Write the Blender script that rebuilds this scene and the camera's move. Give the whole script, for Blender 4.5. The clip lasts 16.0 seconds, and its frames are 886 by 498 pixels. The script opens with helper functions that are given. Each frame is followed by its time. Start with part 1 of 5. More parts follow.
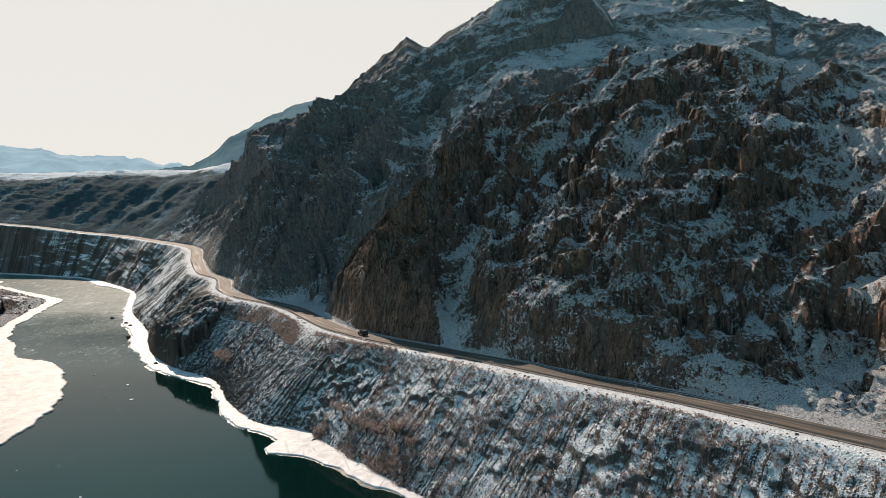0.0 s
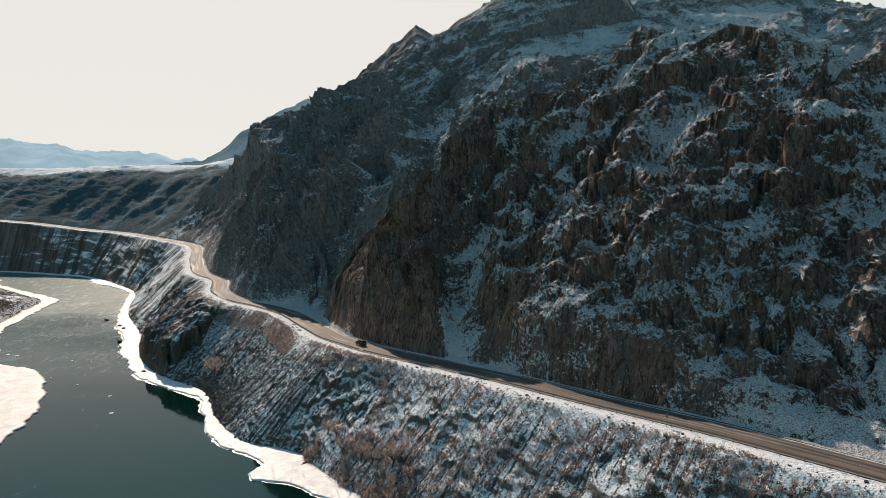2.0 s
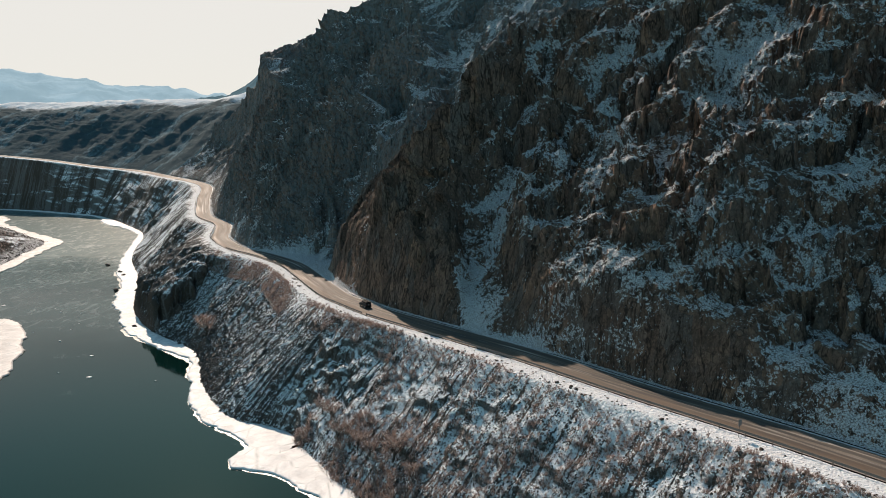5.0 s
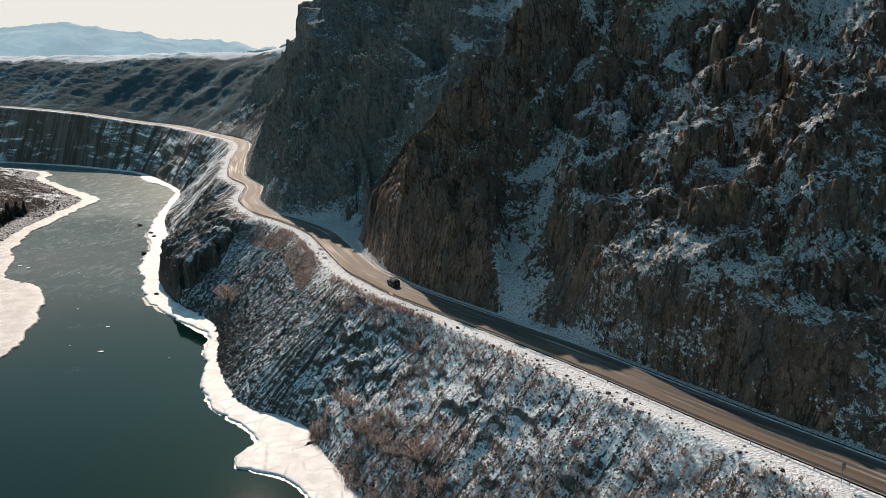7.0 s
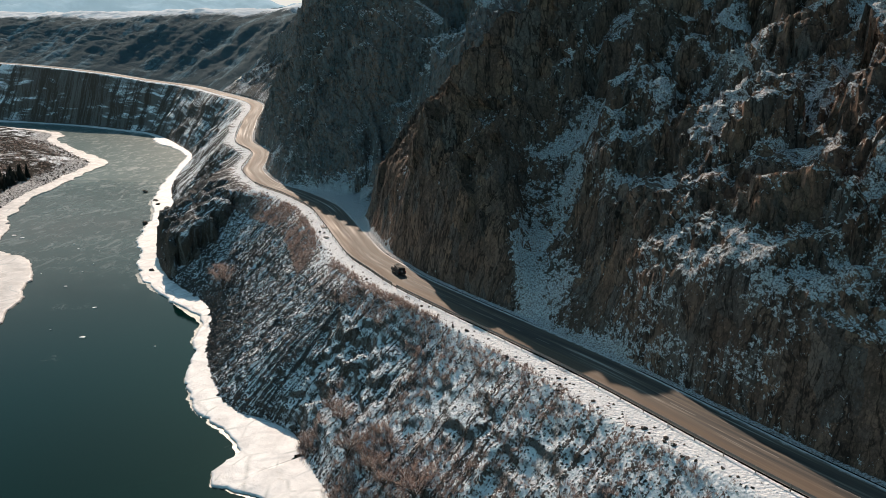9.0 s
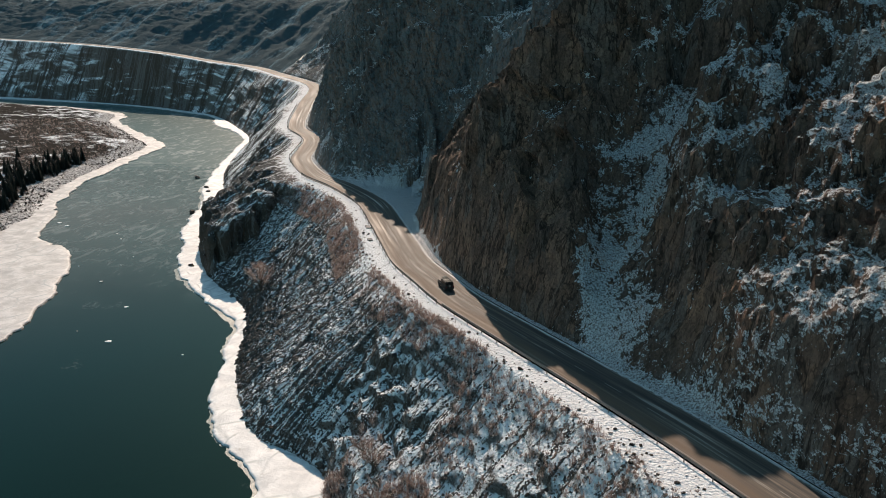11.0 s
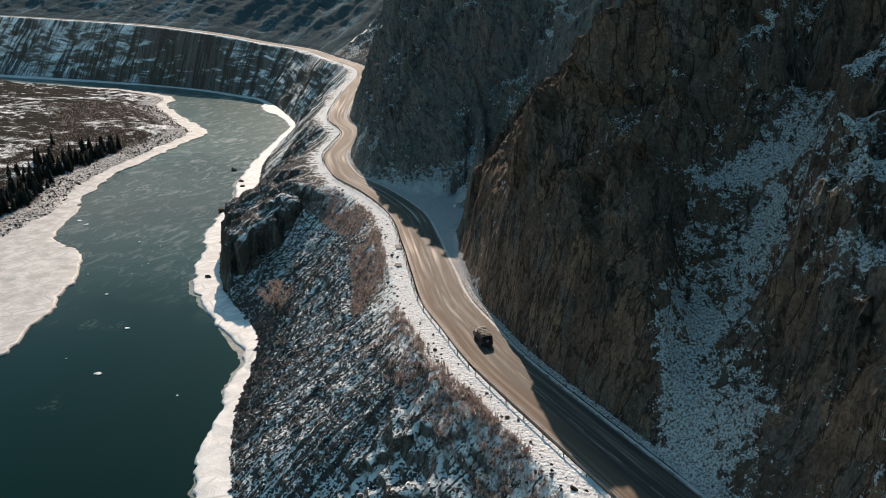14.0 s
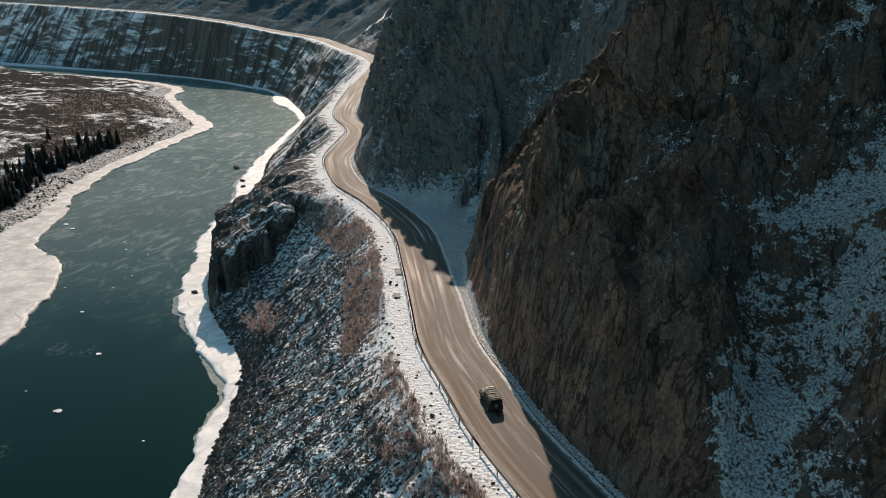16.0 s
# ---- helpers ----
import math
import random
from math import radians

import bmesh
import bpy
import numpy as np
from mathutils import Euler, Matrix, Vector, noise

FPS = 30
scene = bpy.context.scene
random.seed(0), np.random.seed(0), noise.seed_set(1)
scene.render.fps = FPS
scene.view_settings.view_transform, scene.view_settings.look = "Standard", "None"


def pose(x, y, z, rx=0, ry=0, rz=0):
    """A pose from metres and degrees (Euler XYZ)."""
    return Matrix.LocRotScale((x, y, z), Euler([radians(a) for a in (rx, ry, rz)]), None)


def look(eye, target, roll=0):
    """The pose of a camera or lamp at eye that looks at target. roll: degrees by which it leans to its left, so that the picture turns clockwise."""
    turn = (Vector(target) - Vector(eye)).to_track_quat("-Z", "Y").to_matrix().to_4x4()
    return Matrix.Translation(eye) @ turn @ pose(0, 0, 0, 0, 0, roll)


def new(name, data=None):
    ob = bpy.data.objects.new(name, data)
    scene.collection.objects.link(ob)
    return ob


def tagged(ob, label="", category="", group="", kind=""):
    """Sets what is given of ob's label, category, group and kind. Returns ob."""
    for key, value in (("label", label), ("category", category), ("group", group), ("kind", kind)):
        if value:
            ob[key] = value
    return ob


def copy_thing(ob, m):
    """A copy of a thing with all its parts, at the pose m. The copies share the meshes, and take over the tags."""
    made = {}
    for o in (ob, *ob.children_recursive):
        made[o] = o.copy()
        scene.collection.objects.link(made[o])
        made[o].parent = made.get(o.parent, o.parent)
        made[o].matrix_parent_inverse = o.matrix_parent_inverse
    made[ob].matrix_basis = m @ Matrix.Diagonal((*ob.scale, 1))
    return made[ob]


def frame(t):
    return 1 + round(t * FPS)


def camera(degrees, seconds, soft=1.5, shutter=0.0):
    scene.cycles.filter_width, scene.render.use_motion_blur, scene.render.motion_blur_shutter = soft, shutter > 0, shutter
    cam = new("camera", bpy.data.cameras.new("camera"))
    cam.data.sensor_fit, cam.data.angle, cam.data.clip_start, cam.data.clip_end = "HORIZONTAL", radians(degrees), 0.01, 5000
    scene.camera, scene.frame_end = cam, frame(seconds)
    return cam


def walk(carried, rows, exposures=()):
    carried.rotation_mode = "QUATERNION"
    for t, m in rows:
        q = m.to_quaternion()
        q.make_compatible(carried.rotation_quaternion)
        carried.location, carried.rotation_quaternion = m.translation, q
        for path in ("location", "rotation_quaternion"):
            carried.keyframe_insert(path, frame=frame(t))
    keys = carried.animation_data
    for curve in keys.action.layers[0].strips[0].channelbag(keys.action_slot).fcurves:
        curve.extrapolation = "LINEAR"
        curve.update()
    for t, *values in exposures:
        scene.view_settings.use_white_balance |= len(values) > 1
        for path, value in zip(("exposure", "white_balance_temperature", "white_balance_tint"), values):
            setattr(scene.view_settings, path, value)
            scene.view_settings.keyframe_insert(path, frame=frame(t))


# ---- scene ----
cam = camera(60.0, 16.0, soft=0.7)
PATH = [  # seconds, eye, yaw, pitch, lean
    (0.0, 0.000, -0.000, 70.465, -0.000, -5.054, 0.167),
    (0.5, 0.712, 5.413, 70.503, 0.389, -5.145, 0.172),
    (1.0, 1.408, 10.835, 70.535, 0.780, -5.234, 0.187),
    (1.5, 2.070, 16.246, 70.550, 1.045, -5.317, 0.207),
    (2.0, 2.679, 21.639, 70.515, 1.141, -5.426, 0.230),
    (2.5, 3.242, 27.015, 70.400, 1.232, -5.932, 0.243),
    (3.0, 3.759, 32.384, 70.214, 1.318, -6.794, 0.226),
    (3.5, 4.249, 37.761, 70.036, 1.574, -7.670, 0.197),
    (4.0, 4.677, 43.159, 69.916, 1.962, -8.479, 0.164),
    (6.5, 6.280, 70.208, 69.609, 6.567, -12.527, -0.044),
    (7.0, 6.548, 75.558, 69.580, 7.362, -13.329, -0.120),
    (7.5, 6.759, 80.865, 69.543, 8.058, -14.129, -0.211),
    (8.0, 6.906, 86.156, 69.501, 8.540, -14.898, -0.277),
    (8.5, 6.964, 91.392, 69.440, 9.037, -15.633, -0.310),
    (9.0, 6.863, 96.548, 69.323, 9.517, -16.269, -0.305),
    (11.5, 4.779, 122.002, 68.674, 15.994, -17.935, -0.023),
    (12.0, 4.184, 126.938, 68.595, 17.176, -18.169, 0.015),
    (12.5, 3.500, 131.748, 68.538, 18.148, -18.447, 0.052),
    (13.0, 2.714, 136.510, 68.482, 18.719, -18.668, 0.096),
    (13.5, 1.877, 141.194, 68.386, 19.066, -18.922, 0.119),
    (14.0, 0.924, 145.913, 68.321, 19.339, -19.149, 0.136),
    (14.5, -0.062, 150.601, 68.208, 19.667, -19.400, 0.136),
    (15.0, -1.164, 155.360, 68.100, 20.025, -19.631, 0.127),
    (15.5, -2.307, 160.102, 67.963, 20.410, -19.864, 0.099),
    (16.0, -3.558, 164.941, 67.895, 20.929, -19.996, 0.083),
]
walk(cam, [(t, pose(x, y, z, 90 + pitch, lean, yaw)) for t, x, y, z, yaw, pitch, lean in PATH], [(0.0, -0.10, 6600, 9)])

# ---- light ----
SUN_AZ, SUN_EL = -22.5, 34.5          # degrees from +y towards +x, degrees up
world = bpy.data.worlds.new("winter_sky")
scene.world = world
world.use_nodes = True
wn = world.node_tree.nodes
wl = world.node_tree.links
sky = wn.new("ShaderNodeTexSky")
sky.sky_type = "NISHITA"
sky.sun_disc = False
sky.sun_elevation = radians(SUN_EL)
sky.sun_rotation = radians(SUN_AZ)
sky.air_density, sky.dust_density, sky.ozone_density = 1.0, 0.5, 1.5
wn["Background"].inputs["Strength"].default_value = 0.115
tc = wn.new("ShaderNodeTexCoord")
turn = wn.new("ShaderNodeVectorMath")
turn.operation = "DOT_PRODUCT"
wl.new(tc.outputs["Generated"], turn.inputs[0])
turn.inputs[1].default_value = (math.sin(radians(SUN_AZ)) * math.cos(radians(SUN_EL)), math.cos(radians(SUN_AZ)) * math.cos(radians(SUN_EL)), math.sin(radians(SUN_EL)))
haze = wn.new("ShaderNodeMapRange")              # winter haze low in the valley on the sun's side
haze.interpolation_type = "SMOOTHSTEP"
for key, value in (("From Min", 0.1), ("From Max", 0.8), ("To Min", 0.1), ("To Max", 0.97)):
    haze.inputs[key].default_value = value
wl.new(turn.outputs["Value"], haze.inputs["Value"])
rise = wn.new("ShaderNodeSeparateXYZ")
wl.new(tc.outputs["Generated"], rise.inputs[0])
thin = wn.new("ShaderNodeMapRange")
thin.interpolation_type = "SMOOTHSTEP"
for key, value in (("From Min", 0.20), ("From Max", 0.42), ("To Min", 1.0), ("To Max", 0.05)):
    thin.inputs[key].default_value = value
wl.new(rise.outputs["Z"], thin.inputs["Value"])
both = wn.new("ShaderNodeMath")
both.operation = "MULTIPLY"
wl.new(haze.outputs["Result"], both.inputs[0])
wl.new(thin.outputs["Result"], both.inputs[1])
veil = wn.new("ShaderNodeMix")
veil.data_type = "RGBA"
wl.new(both.outputs[0], veil.inputs[0])
cold = wn.new("ShaderNodeMix")                   # clear frosty air overhead
cold.data_type, cold.blend_type = "RGBA", "MULTIPLY"
cold.inputs[0].default_value = 1.0
cold.inputs[7].default_value = (0.72, 1.18, 1.07, 1)
wl.new(sky.outputs["Color"], cold.inputs[6])
wl.new(cold.outputs[2], veil.inputs[6])
veil.inputs[7].default_value = (7.8, 7.45, 7.2, 1)
wl.new(veil.outputs[2], wn["Background"].inputs["Color"])
sun_dir = Vector((math.sin(radians(SUN_AZ)) * math.cos(radians(SUN_EL)), math.cos(radians(SUN_AZ)) * math.cos(radians(SUN_EL)), math.sin(radians(SUN_EL))))
sun_data = bpy.data.lights.new("sun", "SUN")
sun_data.energy, sun_data.angle, sun_data.color = 5.0, radians(0.6), (1.0, 0.79, 0.64)
sun = new("sun", sun_data)
sun.matrix_world = look(sun_dir * 900, (0, 0, 0))


# ---- noise on arrays ----
def hashed(ix, iy, iz, seed):
    h = (ix.astype(np.uint32) * np.uint32(374761393)) ^ (iy.astype(np.uint32) * np.uint32(668265263)) ^ (iz.astype(np.uint32) * np.uint32(2147483647 - 5)) ^ np.uint32((seed * 1274126177) & 0xFFFFFFFF)
    h = (h ^ (h >> np.uint32(13))) * np.uint32(1274126177)
    h = (h ^ (h >> np.uint32(15))) * np.uint32(2246822519)
    h = h ^ (h >> np.uint32(16))
    return h.astype(np.float64) / 4294967295.0


def vnoise(p, seed=0):
    """Smooth noise from -1 to 1 at the points p (n, 3)."""
    i = np.floor(p).astype(np.int64)
    f = p - i
    w = f * f * f * (f * (f * 6 - 15) + 10)
    out = np.zeros(len(p))
    for dx in (0, 1):
        for dy in (0, 1):
            for dz in (0, 1):
                k = (w[:, 0] if dx else 1 - w[:, 0]) * (w[:, 1] if dy else 1 - w[:, 1]) * (w[:, 2] if dz else 1 - w[:, 2])
                out += k * hashed(i[:, 0] + dx, i[:, 1] + dy, i[:, 2] + dz, seed)
    return out * 2 - 1


def fbm(p, octaves=4, seed=0, gain=0.5, ridged=False):
    out, amp, total = np.zeros(len(p)), 1.0, 0.0
    for k in range(octaves):
        v = vnoise(p * 2.03 ** k + 17.3 * k, seed + k)
        out += amp * ((1 - 2 * np.abs(v)) if ridged else v)
        total += amp
        amp *= gain
    return out / total


def cells(p, seed=0):
    """Random height of the nearest cell, and the distance to its border."""
    i = np.floor(p).astype(np.int64)
    best, second, val = np.full(len(p), 9.0), np.full(len(p), 9.0), np.zeros(len(p))
    for dx in (-1, 0, 1):
        for dy in (-1, 0, 1):
            for dz in (-1, 0, 1):
                a, b, c = i[:, 0] + dx, i[:, 1] + dy, i[:, 2] + dz
                q = np.stack([a + hashed(a, b, c, seed), b + hashed(a, b, c, seed + 7), c + hashed(a, b, c, seed + 13)], 1)
                d = np.linalg.norm(q - p, axis=1)
                near = d < best
                second = np.where(near, best, np.minimum(second, d))
                val = np.where(near, hashed(a, b, c, seed + 29), val)
                best = np.where(near, d, best)
    return val, second - best


# ---- the plan: stations along the road, from behind the camera to the far bend ----
EDGE_X = [200, 105, 70.3, 46.6, 27.7, 11.1, -1.2, -12, -24, -31, -38, -44.5, -52, -60.5, -72.6, -85, -96.8, -101.4, -107.0, -122.3, -142, -163.8, -204.5, -241.5, -286, -340, -450, -700, -1200]
EDGE_Y = [-40, 76, 118.2, 148.5, 170.4, 190.5, 204, 215.5, 228.3, 237.5, 247, 259, 273, 287.5, 300.4, 310.6, 327.2, 342, 358.5, 379.3, 430.5, 489.5, 534.8, 573, 597, 612, 640, 670, 700]
ROAD_Z = [34, 29, 27.5, 26.4, 25.4, 24.5, 23.8, 23.2, 22.7, 22.4, 22.1, 21.9, 22, 22.3, 22.7, 23.1, 23.9, 24.3, 24.7, 25.3, 26.5, 28.3, 29.3, 30, 31.5, 36, 40, 44, 44]
LAND_X = [180, 84, 50, 27, 7, -10, -22, -32, -39, -54, -65, -70.5, -74.5, -81, -93, -104, -119, -129, -137, -147, -171, -193, -216, -257, -287, -344, -450, -700, -1200]
LAND_Y = [-60, 56, 98, 128, 151, 172, 188, 201, 211, 218, 233, 244, 254, 266.5, 277.5, 287.5, 309, 330, 351, 371, 416, 477, 510.5, 555, 572, 592, 607, 625, 650]
ROAD_W = 7.6


def spline(values, u):
    v = np.asarray(values, float)
    n = len(v)
    i = np.clip(np.floor(u).astype(int), 0, n - 2)
    t = u - i
    a, b, c, d = v[np.maximum(i - 1, 0)], v[i], v[i + 1], v[np.minimum(i + 2, n - 1)]
    return 0.5 * (2 * b + (c - a) * t + (2 * a - 5 * b + 4 * c - d) * t ** 2 + (3 * b - a - 3 * c + d) * t ** 3)


def smooth_rows(a, sigma):
    k = int(sigma * 3) + 1
    w = np.exp(-0.5 * (np.arange(-k, k + 1) / sigma) ** 2)
    w /= w.sum()
    pad = np.concatenate([np.repeat(a[:1], k, 0), a, np.repeat(a[-1:], k, 0)])
    return np.stack([np.convolve(pad[:, j], w, "valid") for j in range(a.shape[1])], 1)


# evenly spaced walk along the road, one row every half metre
_u = np.linspace(0, len(EDGE_X) - 1, 6001)
_p = np.stack([spline(EDGE_X, _u), spline(EDGE_Y, _u)], 1)
_len = np.concatenate([[0], np.cumsum(np.linalg.norm(np.diff(_p, axis=0), axis=1))])
TOTAL = _len[-1]
S_ALL = np.arange(0, TOTAL, 0.5)
U_ALL = np.interp(S_ALL, _len, _u)
EDGE = np.stack([spline(EDGE_X, U_ALL), spline(EDGE_Y, U_ALL)], 1)
_t = np.gradient(smooth_rows(EDGE, 6), axis=0)
_t /= np.linalg.norm(_t, axis=1)[:, None]
N_NEAR = np.stack([_t[:, 1], -_t[:, 0]], 1)               # towards the mountain
N_WIDE = smooth_rows(N_NEAR, 190)
N_WIDE /= np.linalg.norm(N_WIDE, axis=1)[:, None]
Z_ALL = smooth_rows(spline(ROAD_Z, U_ALL)[:, None], 12)[:, 0]
LAND = smooth_rows(np.stack([spline(LAND_X, U_ALL), spline(LAND_Y, U_ALL)], 1), 4)


WIDE = np.interp(U_ALL, [0, 13, 15, 28], [ROAD_W, ROAD_W, 6.3, 6.3])      # the road narrows past the pocket


def station(x):
    """Metres along the road at station number x."""
    return float(np.interp(x, _u, _len))


def rows_for(steps):
    """Row numbers of the half-metre walk: (from station, to station, every how many rows)."""
    out = []
    for a, b, k in steps:
        out += list(range(int(station(a) * 2), min(int(station(b) * 2), len(S_ALL) - 1), k))
    return np.array(out)


# ---- materials ----
def material(name):
    m = bpy.data.materials.new(name)
    m.use_nodes = True
    nt = m.node_tree
    return m, nt, nt.nodes["Principled BSDF"]


class Nodes:
    """Short ways to add shader nodes."""

    def __init__(self, nt):
        self.nt = nt

    def add(self, kind, **kw):
        n = self.nt.nodes.new(kind)
        for k, v in kw.items():
            if k == "operation":
                n.operation = v
            elif k == "blend_type":
                n.blend_type = v
            elif k == "data_type":
                n.data_type = v
            elif k == "feature":
                n.feature = v
        return n

    def link(self, a, b):
        self.nt.links.new(a, b)

    def coords(self, scale=(1, 1, 1), uv=False, obj=False):
        if uv:
            src = self.add("ShaderNodeUVMap").outputs["UV"]
        elif obj:
            src = self.add("ShaderNodeTexCoord").outputs["Object"]
        else:
            src = self.add("ShaderNodeNewGeometry").outputs["Position"]
        mp = self.add("ShaderNodeMapping")
        mp.inputs["Scale"].default_value = scale
        self.link(src, mp.inputs["Vector"])
        return mp.outputs["Vector"]

    def noise(self, vec, scale, detail=6, rough=0.6, dist=0.0):
        n = self.add("ShaderNodeTexNoise")
        n.inputs["Scale"].default_value, n.inputs["Detail"].default_value = scale, detail
        n.inputs["Roughness"].default_value, n.inputs["Distortion"].default_value = rough, dist
        self.link(vec, n.inputs["Vector"])
        return n.outputs["Fac"]

    def voronoi(self, vec, scale, feature="F1"):
        n = self.add("ShaderNodeTexVoronoi", feature=feature)
        n.inputs["Scale"].default_value = scale
        self.link(vec, n.inputs["Vector"])
        return n.outputs

    def ramp(self, fac, stops):
        n = self.add("ShaderNodeValToRGB")
        el = n.color_ramp.elements
        while len(el) < len(stops):
            el.new(0.5)
        for e, (p, c) in zip(el, stops):
            e.position = p
            e.color = (c, c, c, 1) if isinstance(c, (int, float)) else (*c, 1)
        self.link(fac, n.inputs["Fac"])
        return n.outputs["Color"]

    def math(self, op, a, b=0.0, clamp=False):
        n = self.add("ShaderNodeMath", operation=op)
        n.use_clamp = clamp
        for k, v in enumerate((a, b)):
            if isinstance(v, (int, float)):
                n.inputs[k].default_value = v
            else:
                self.link(v, n.inputs[k])
        return n.outputs[0]

    def mix(self, fac, a, b, blend="MIX"):
        n = self.add("ShaderNodeMix", data_type="RGBA", blend_type=blend)
        for k, v in ((0, fac), (6, a), (7, b)):
            if isinstance(v, (int, float)):
                n.inputs[k].default_value = v
            elif isinstance(v, tuple):
                n.inputs[k].default_value = (*v, 1)
            else:
                self.link(v, n.inputs[k])
        return n.outputs[2]

    def bump(self, height, strength, distance, normal=None):
        n = self.add("ShaderNodeBump")
        n.inputs["Strength"].default_value, n.inputs["Distance"].default_value = strength, distance
        self.link(height, n.inputs["Height"])
        if normal is not None:
            self.link(normal, n.inputs["Normal"])
        return n.outputs["Normal"]

    def up(self):
        """How level the ground is: 1 flat, 0 upright."""
        g = self.add("ShaderNodeNewGeometry")
        s = self.add("ShaderNodeSeparateXYZ")
        self.link(g.outputs["Normal"], s.inputs[0])
        return s.outputs["Z"]

    def uv(self):
        s = self.add("ShaderNodeSeparateXYZ")
        self.link(self.add("ShaderNodeUVMap").outputs["UV"], s.inputs[0])
        return s.outputs["X"], s.outputs["Y"]


SNOW = (0.88, 0.90, 0.92)


def rock_material(name, base, warm, snow_at, snow_width, dust, lie=0.0, veg=0.5):
    """Weathered jointed rock with dry grass, and snow that lies on ledges and in hollows."""
    m, nt, b = material(name)
    n = Nodes(nt)
    p = n.coords()
    big = n.noise(p, 0.05, 4, 0.6)
    mid = n.noise(p, 0.4, 6, 0.6)
    fine = n.noise(p, 2.4, 6, 0.7)
    warp = n.add("ShaderNodeVectorMath", operation="ADD")
    scaled = n.add("ShaderNodeVectorMath", operation="SCALE")
    swirl = n.add("ShaderNodeTexNoise")
    swirl.inputs["Scale"].default_value, swirl.inputs["Detail"].default_value = 0.35, 3
    n.link(p, swirl.inputs["Vector"])
    n.link(swirl.outputs["Color"], scaled.inputs[0])
    scaled.inputs["Scale"].default_value = 1.6
    n.link(n.coords((1, 1, 0.34)), warp.inputs[0])
    n.link(scaled.outputs[0], warp.inputs[1])
    wp = warp.outputs[0]
    slab = n.voronoi(wp, 0.34)
    chip = n.voronoi(wp, 1.1)
    crack = n.voronoi(wp, 1.1, "DISTANCE_TO_EDGE")["Distance"]
    stain = n.noise(n.coords((1, 1, 0.16)), 0.55, 6, 0.65, 0.5)
    col = n.mix(n.ramp(n.math("ADD", n.math("MULTIPLY", big, 0.6), n.math("MULTIPLY", mid, 0.4)), [(0.40, 0.0), (0.60, 1.0)]), base, warm)
    tone = n.add("ShaderNodeSeparateColor")
    n.link(slab["Color"], tone.inputs[0])
    chunk = n.add("ShaderNodeSeparateColor")
    n.link(chip["Color"], chunk.inputs[0])
    grey = sum(base) / 3
    col = n.mix(n.ramp(tone.outputs[1], [(0.45, 0.0), (0.9, 0.7)]), col, (grey * 1.1, grey * 1.1, grey * 1.05))
    col = n.mix(n.ramp(tone.outputs[0], [(0.25, 0.55), (0.6, 0.0)]), col, tuple(0.45 * v for v in base))
    col = n.mix(n.ramp(chunk.outputs[1], [(0.2, 0.4), (0.6, 0.0)]), col, tuple(0.5 * v for v in base))
    col = n.mix(n.ramp(stain, [(0.36, 0.55), (0.48, 0.0)]), col, tuple(0.35 * v for v in base))
    col = n.mix(n.ramp(fine, [(0.34, 0.65), (0.48, 0.0)]), col, tuple(0.30 * v for v in base))
    col = n.mix(n.ramp(fine, [(0.56, 0.0), (0.75, 0.5)]), col, tuple(min(1, 1.7 * v) for v in warm))
    col = n.mix(n.math("MULTIPLY", n.ramp(crack, [(0.015, 0.6), (0.07, 0.0)]), n.ramp(mid, [(0.42, 0.0), (0.56, 1.0)])), col, tuple(0.2 * v for v in base))
    for stretch, scale, deep in (((1, 1, 0.25), 0.30, 0.85), ((1, 1, 0.40), 0.9, 0.4)):      # fissures
        line = n.math("ABSOLUTE", n.math("SUBTRACT", n.noise(n.coords(stretch), scale, 5, 0.6, 0.4), 0.5))
        col = n.mix(n.ramp(line, [(0.006, deep), (0.030, 0.0)]), col, tuple(0.14 * v for v in base))
    level = n.up()
    tuft = n.noise(p, 1.3, 7, 0.75, 0.3)
    grass = n.math("ADD", n.math("MULTIPLY", level, 0.5), n.math("ADD", n.math("MULTIPLY", n.math("SUBTRACT", tuft, 0.5), 1.6), n.math("MULTIPLY", n.math("SUBTRACT", n.noise(p, 0.13, 3, 0.5), 0.5), 0.8)))
    col = n.mix(n.math("MULTIPLY", n.ramp(grass, [(0.22, 0.0), (0.34, 1.0)]), veg), col, n.mix(fine, (0.050, 0.034, 0.026), (0.20, 0.135, 0.095)))
    patch = n.noise(p, 0.16, 4, 0.6, 0.4)
    speck = n.noise(p, 1.1, 7, 0.73, 0.3)
    grain = n.noise(p, 4.0, 4, 0.7)
    sn = n.math("ADD", n.math("MULTIPLY", level, 0.42), n.math("MULTIPLY", n.math("SUBTRACT", speck, 0.5), 2.7))
    sn = n.math("ADD", sn, n.math("MULTIPLY", n.math("SUBTRACT", patch, 0.5), 1.3))
    sn = n.math("ADD", sn, n.math("MULTIPLY", n.math("SUBTRACT", grain, 0.5), 0.9))
    if lie:                       # the mesh's first UV number tells how much snow has gathered
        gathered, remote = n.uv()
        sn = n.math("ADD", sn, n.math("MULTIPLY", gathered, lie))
        # remote rock takes bluish haze into its colour, speckled like frost
        frost_haze = n.math("MULTIPLY", remote, n.ramp(n.noise(p, 0.8, 8, 0.8), [(0.42, 0.05), (0.58, 0.42)]))
        col = n.mix(frost_haze, col, (0.26, 0.36, 0.39))
    snow = n.ramp(sn, [(snow_at, 0.0), (min(1.0, snow_at + snow_width), 1.0)])
    snow = n.math("MULTIPLY", snow, n.ramp(grain, [(0.38, dust), (0.56, 0.95)]))
    col = n.mix(snow, col, SNOW)
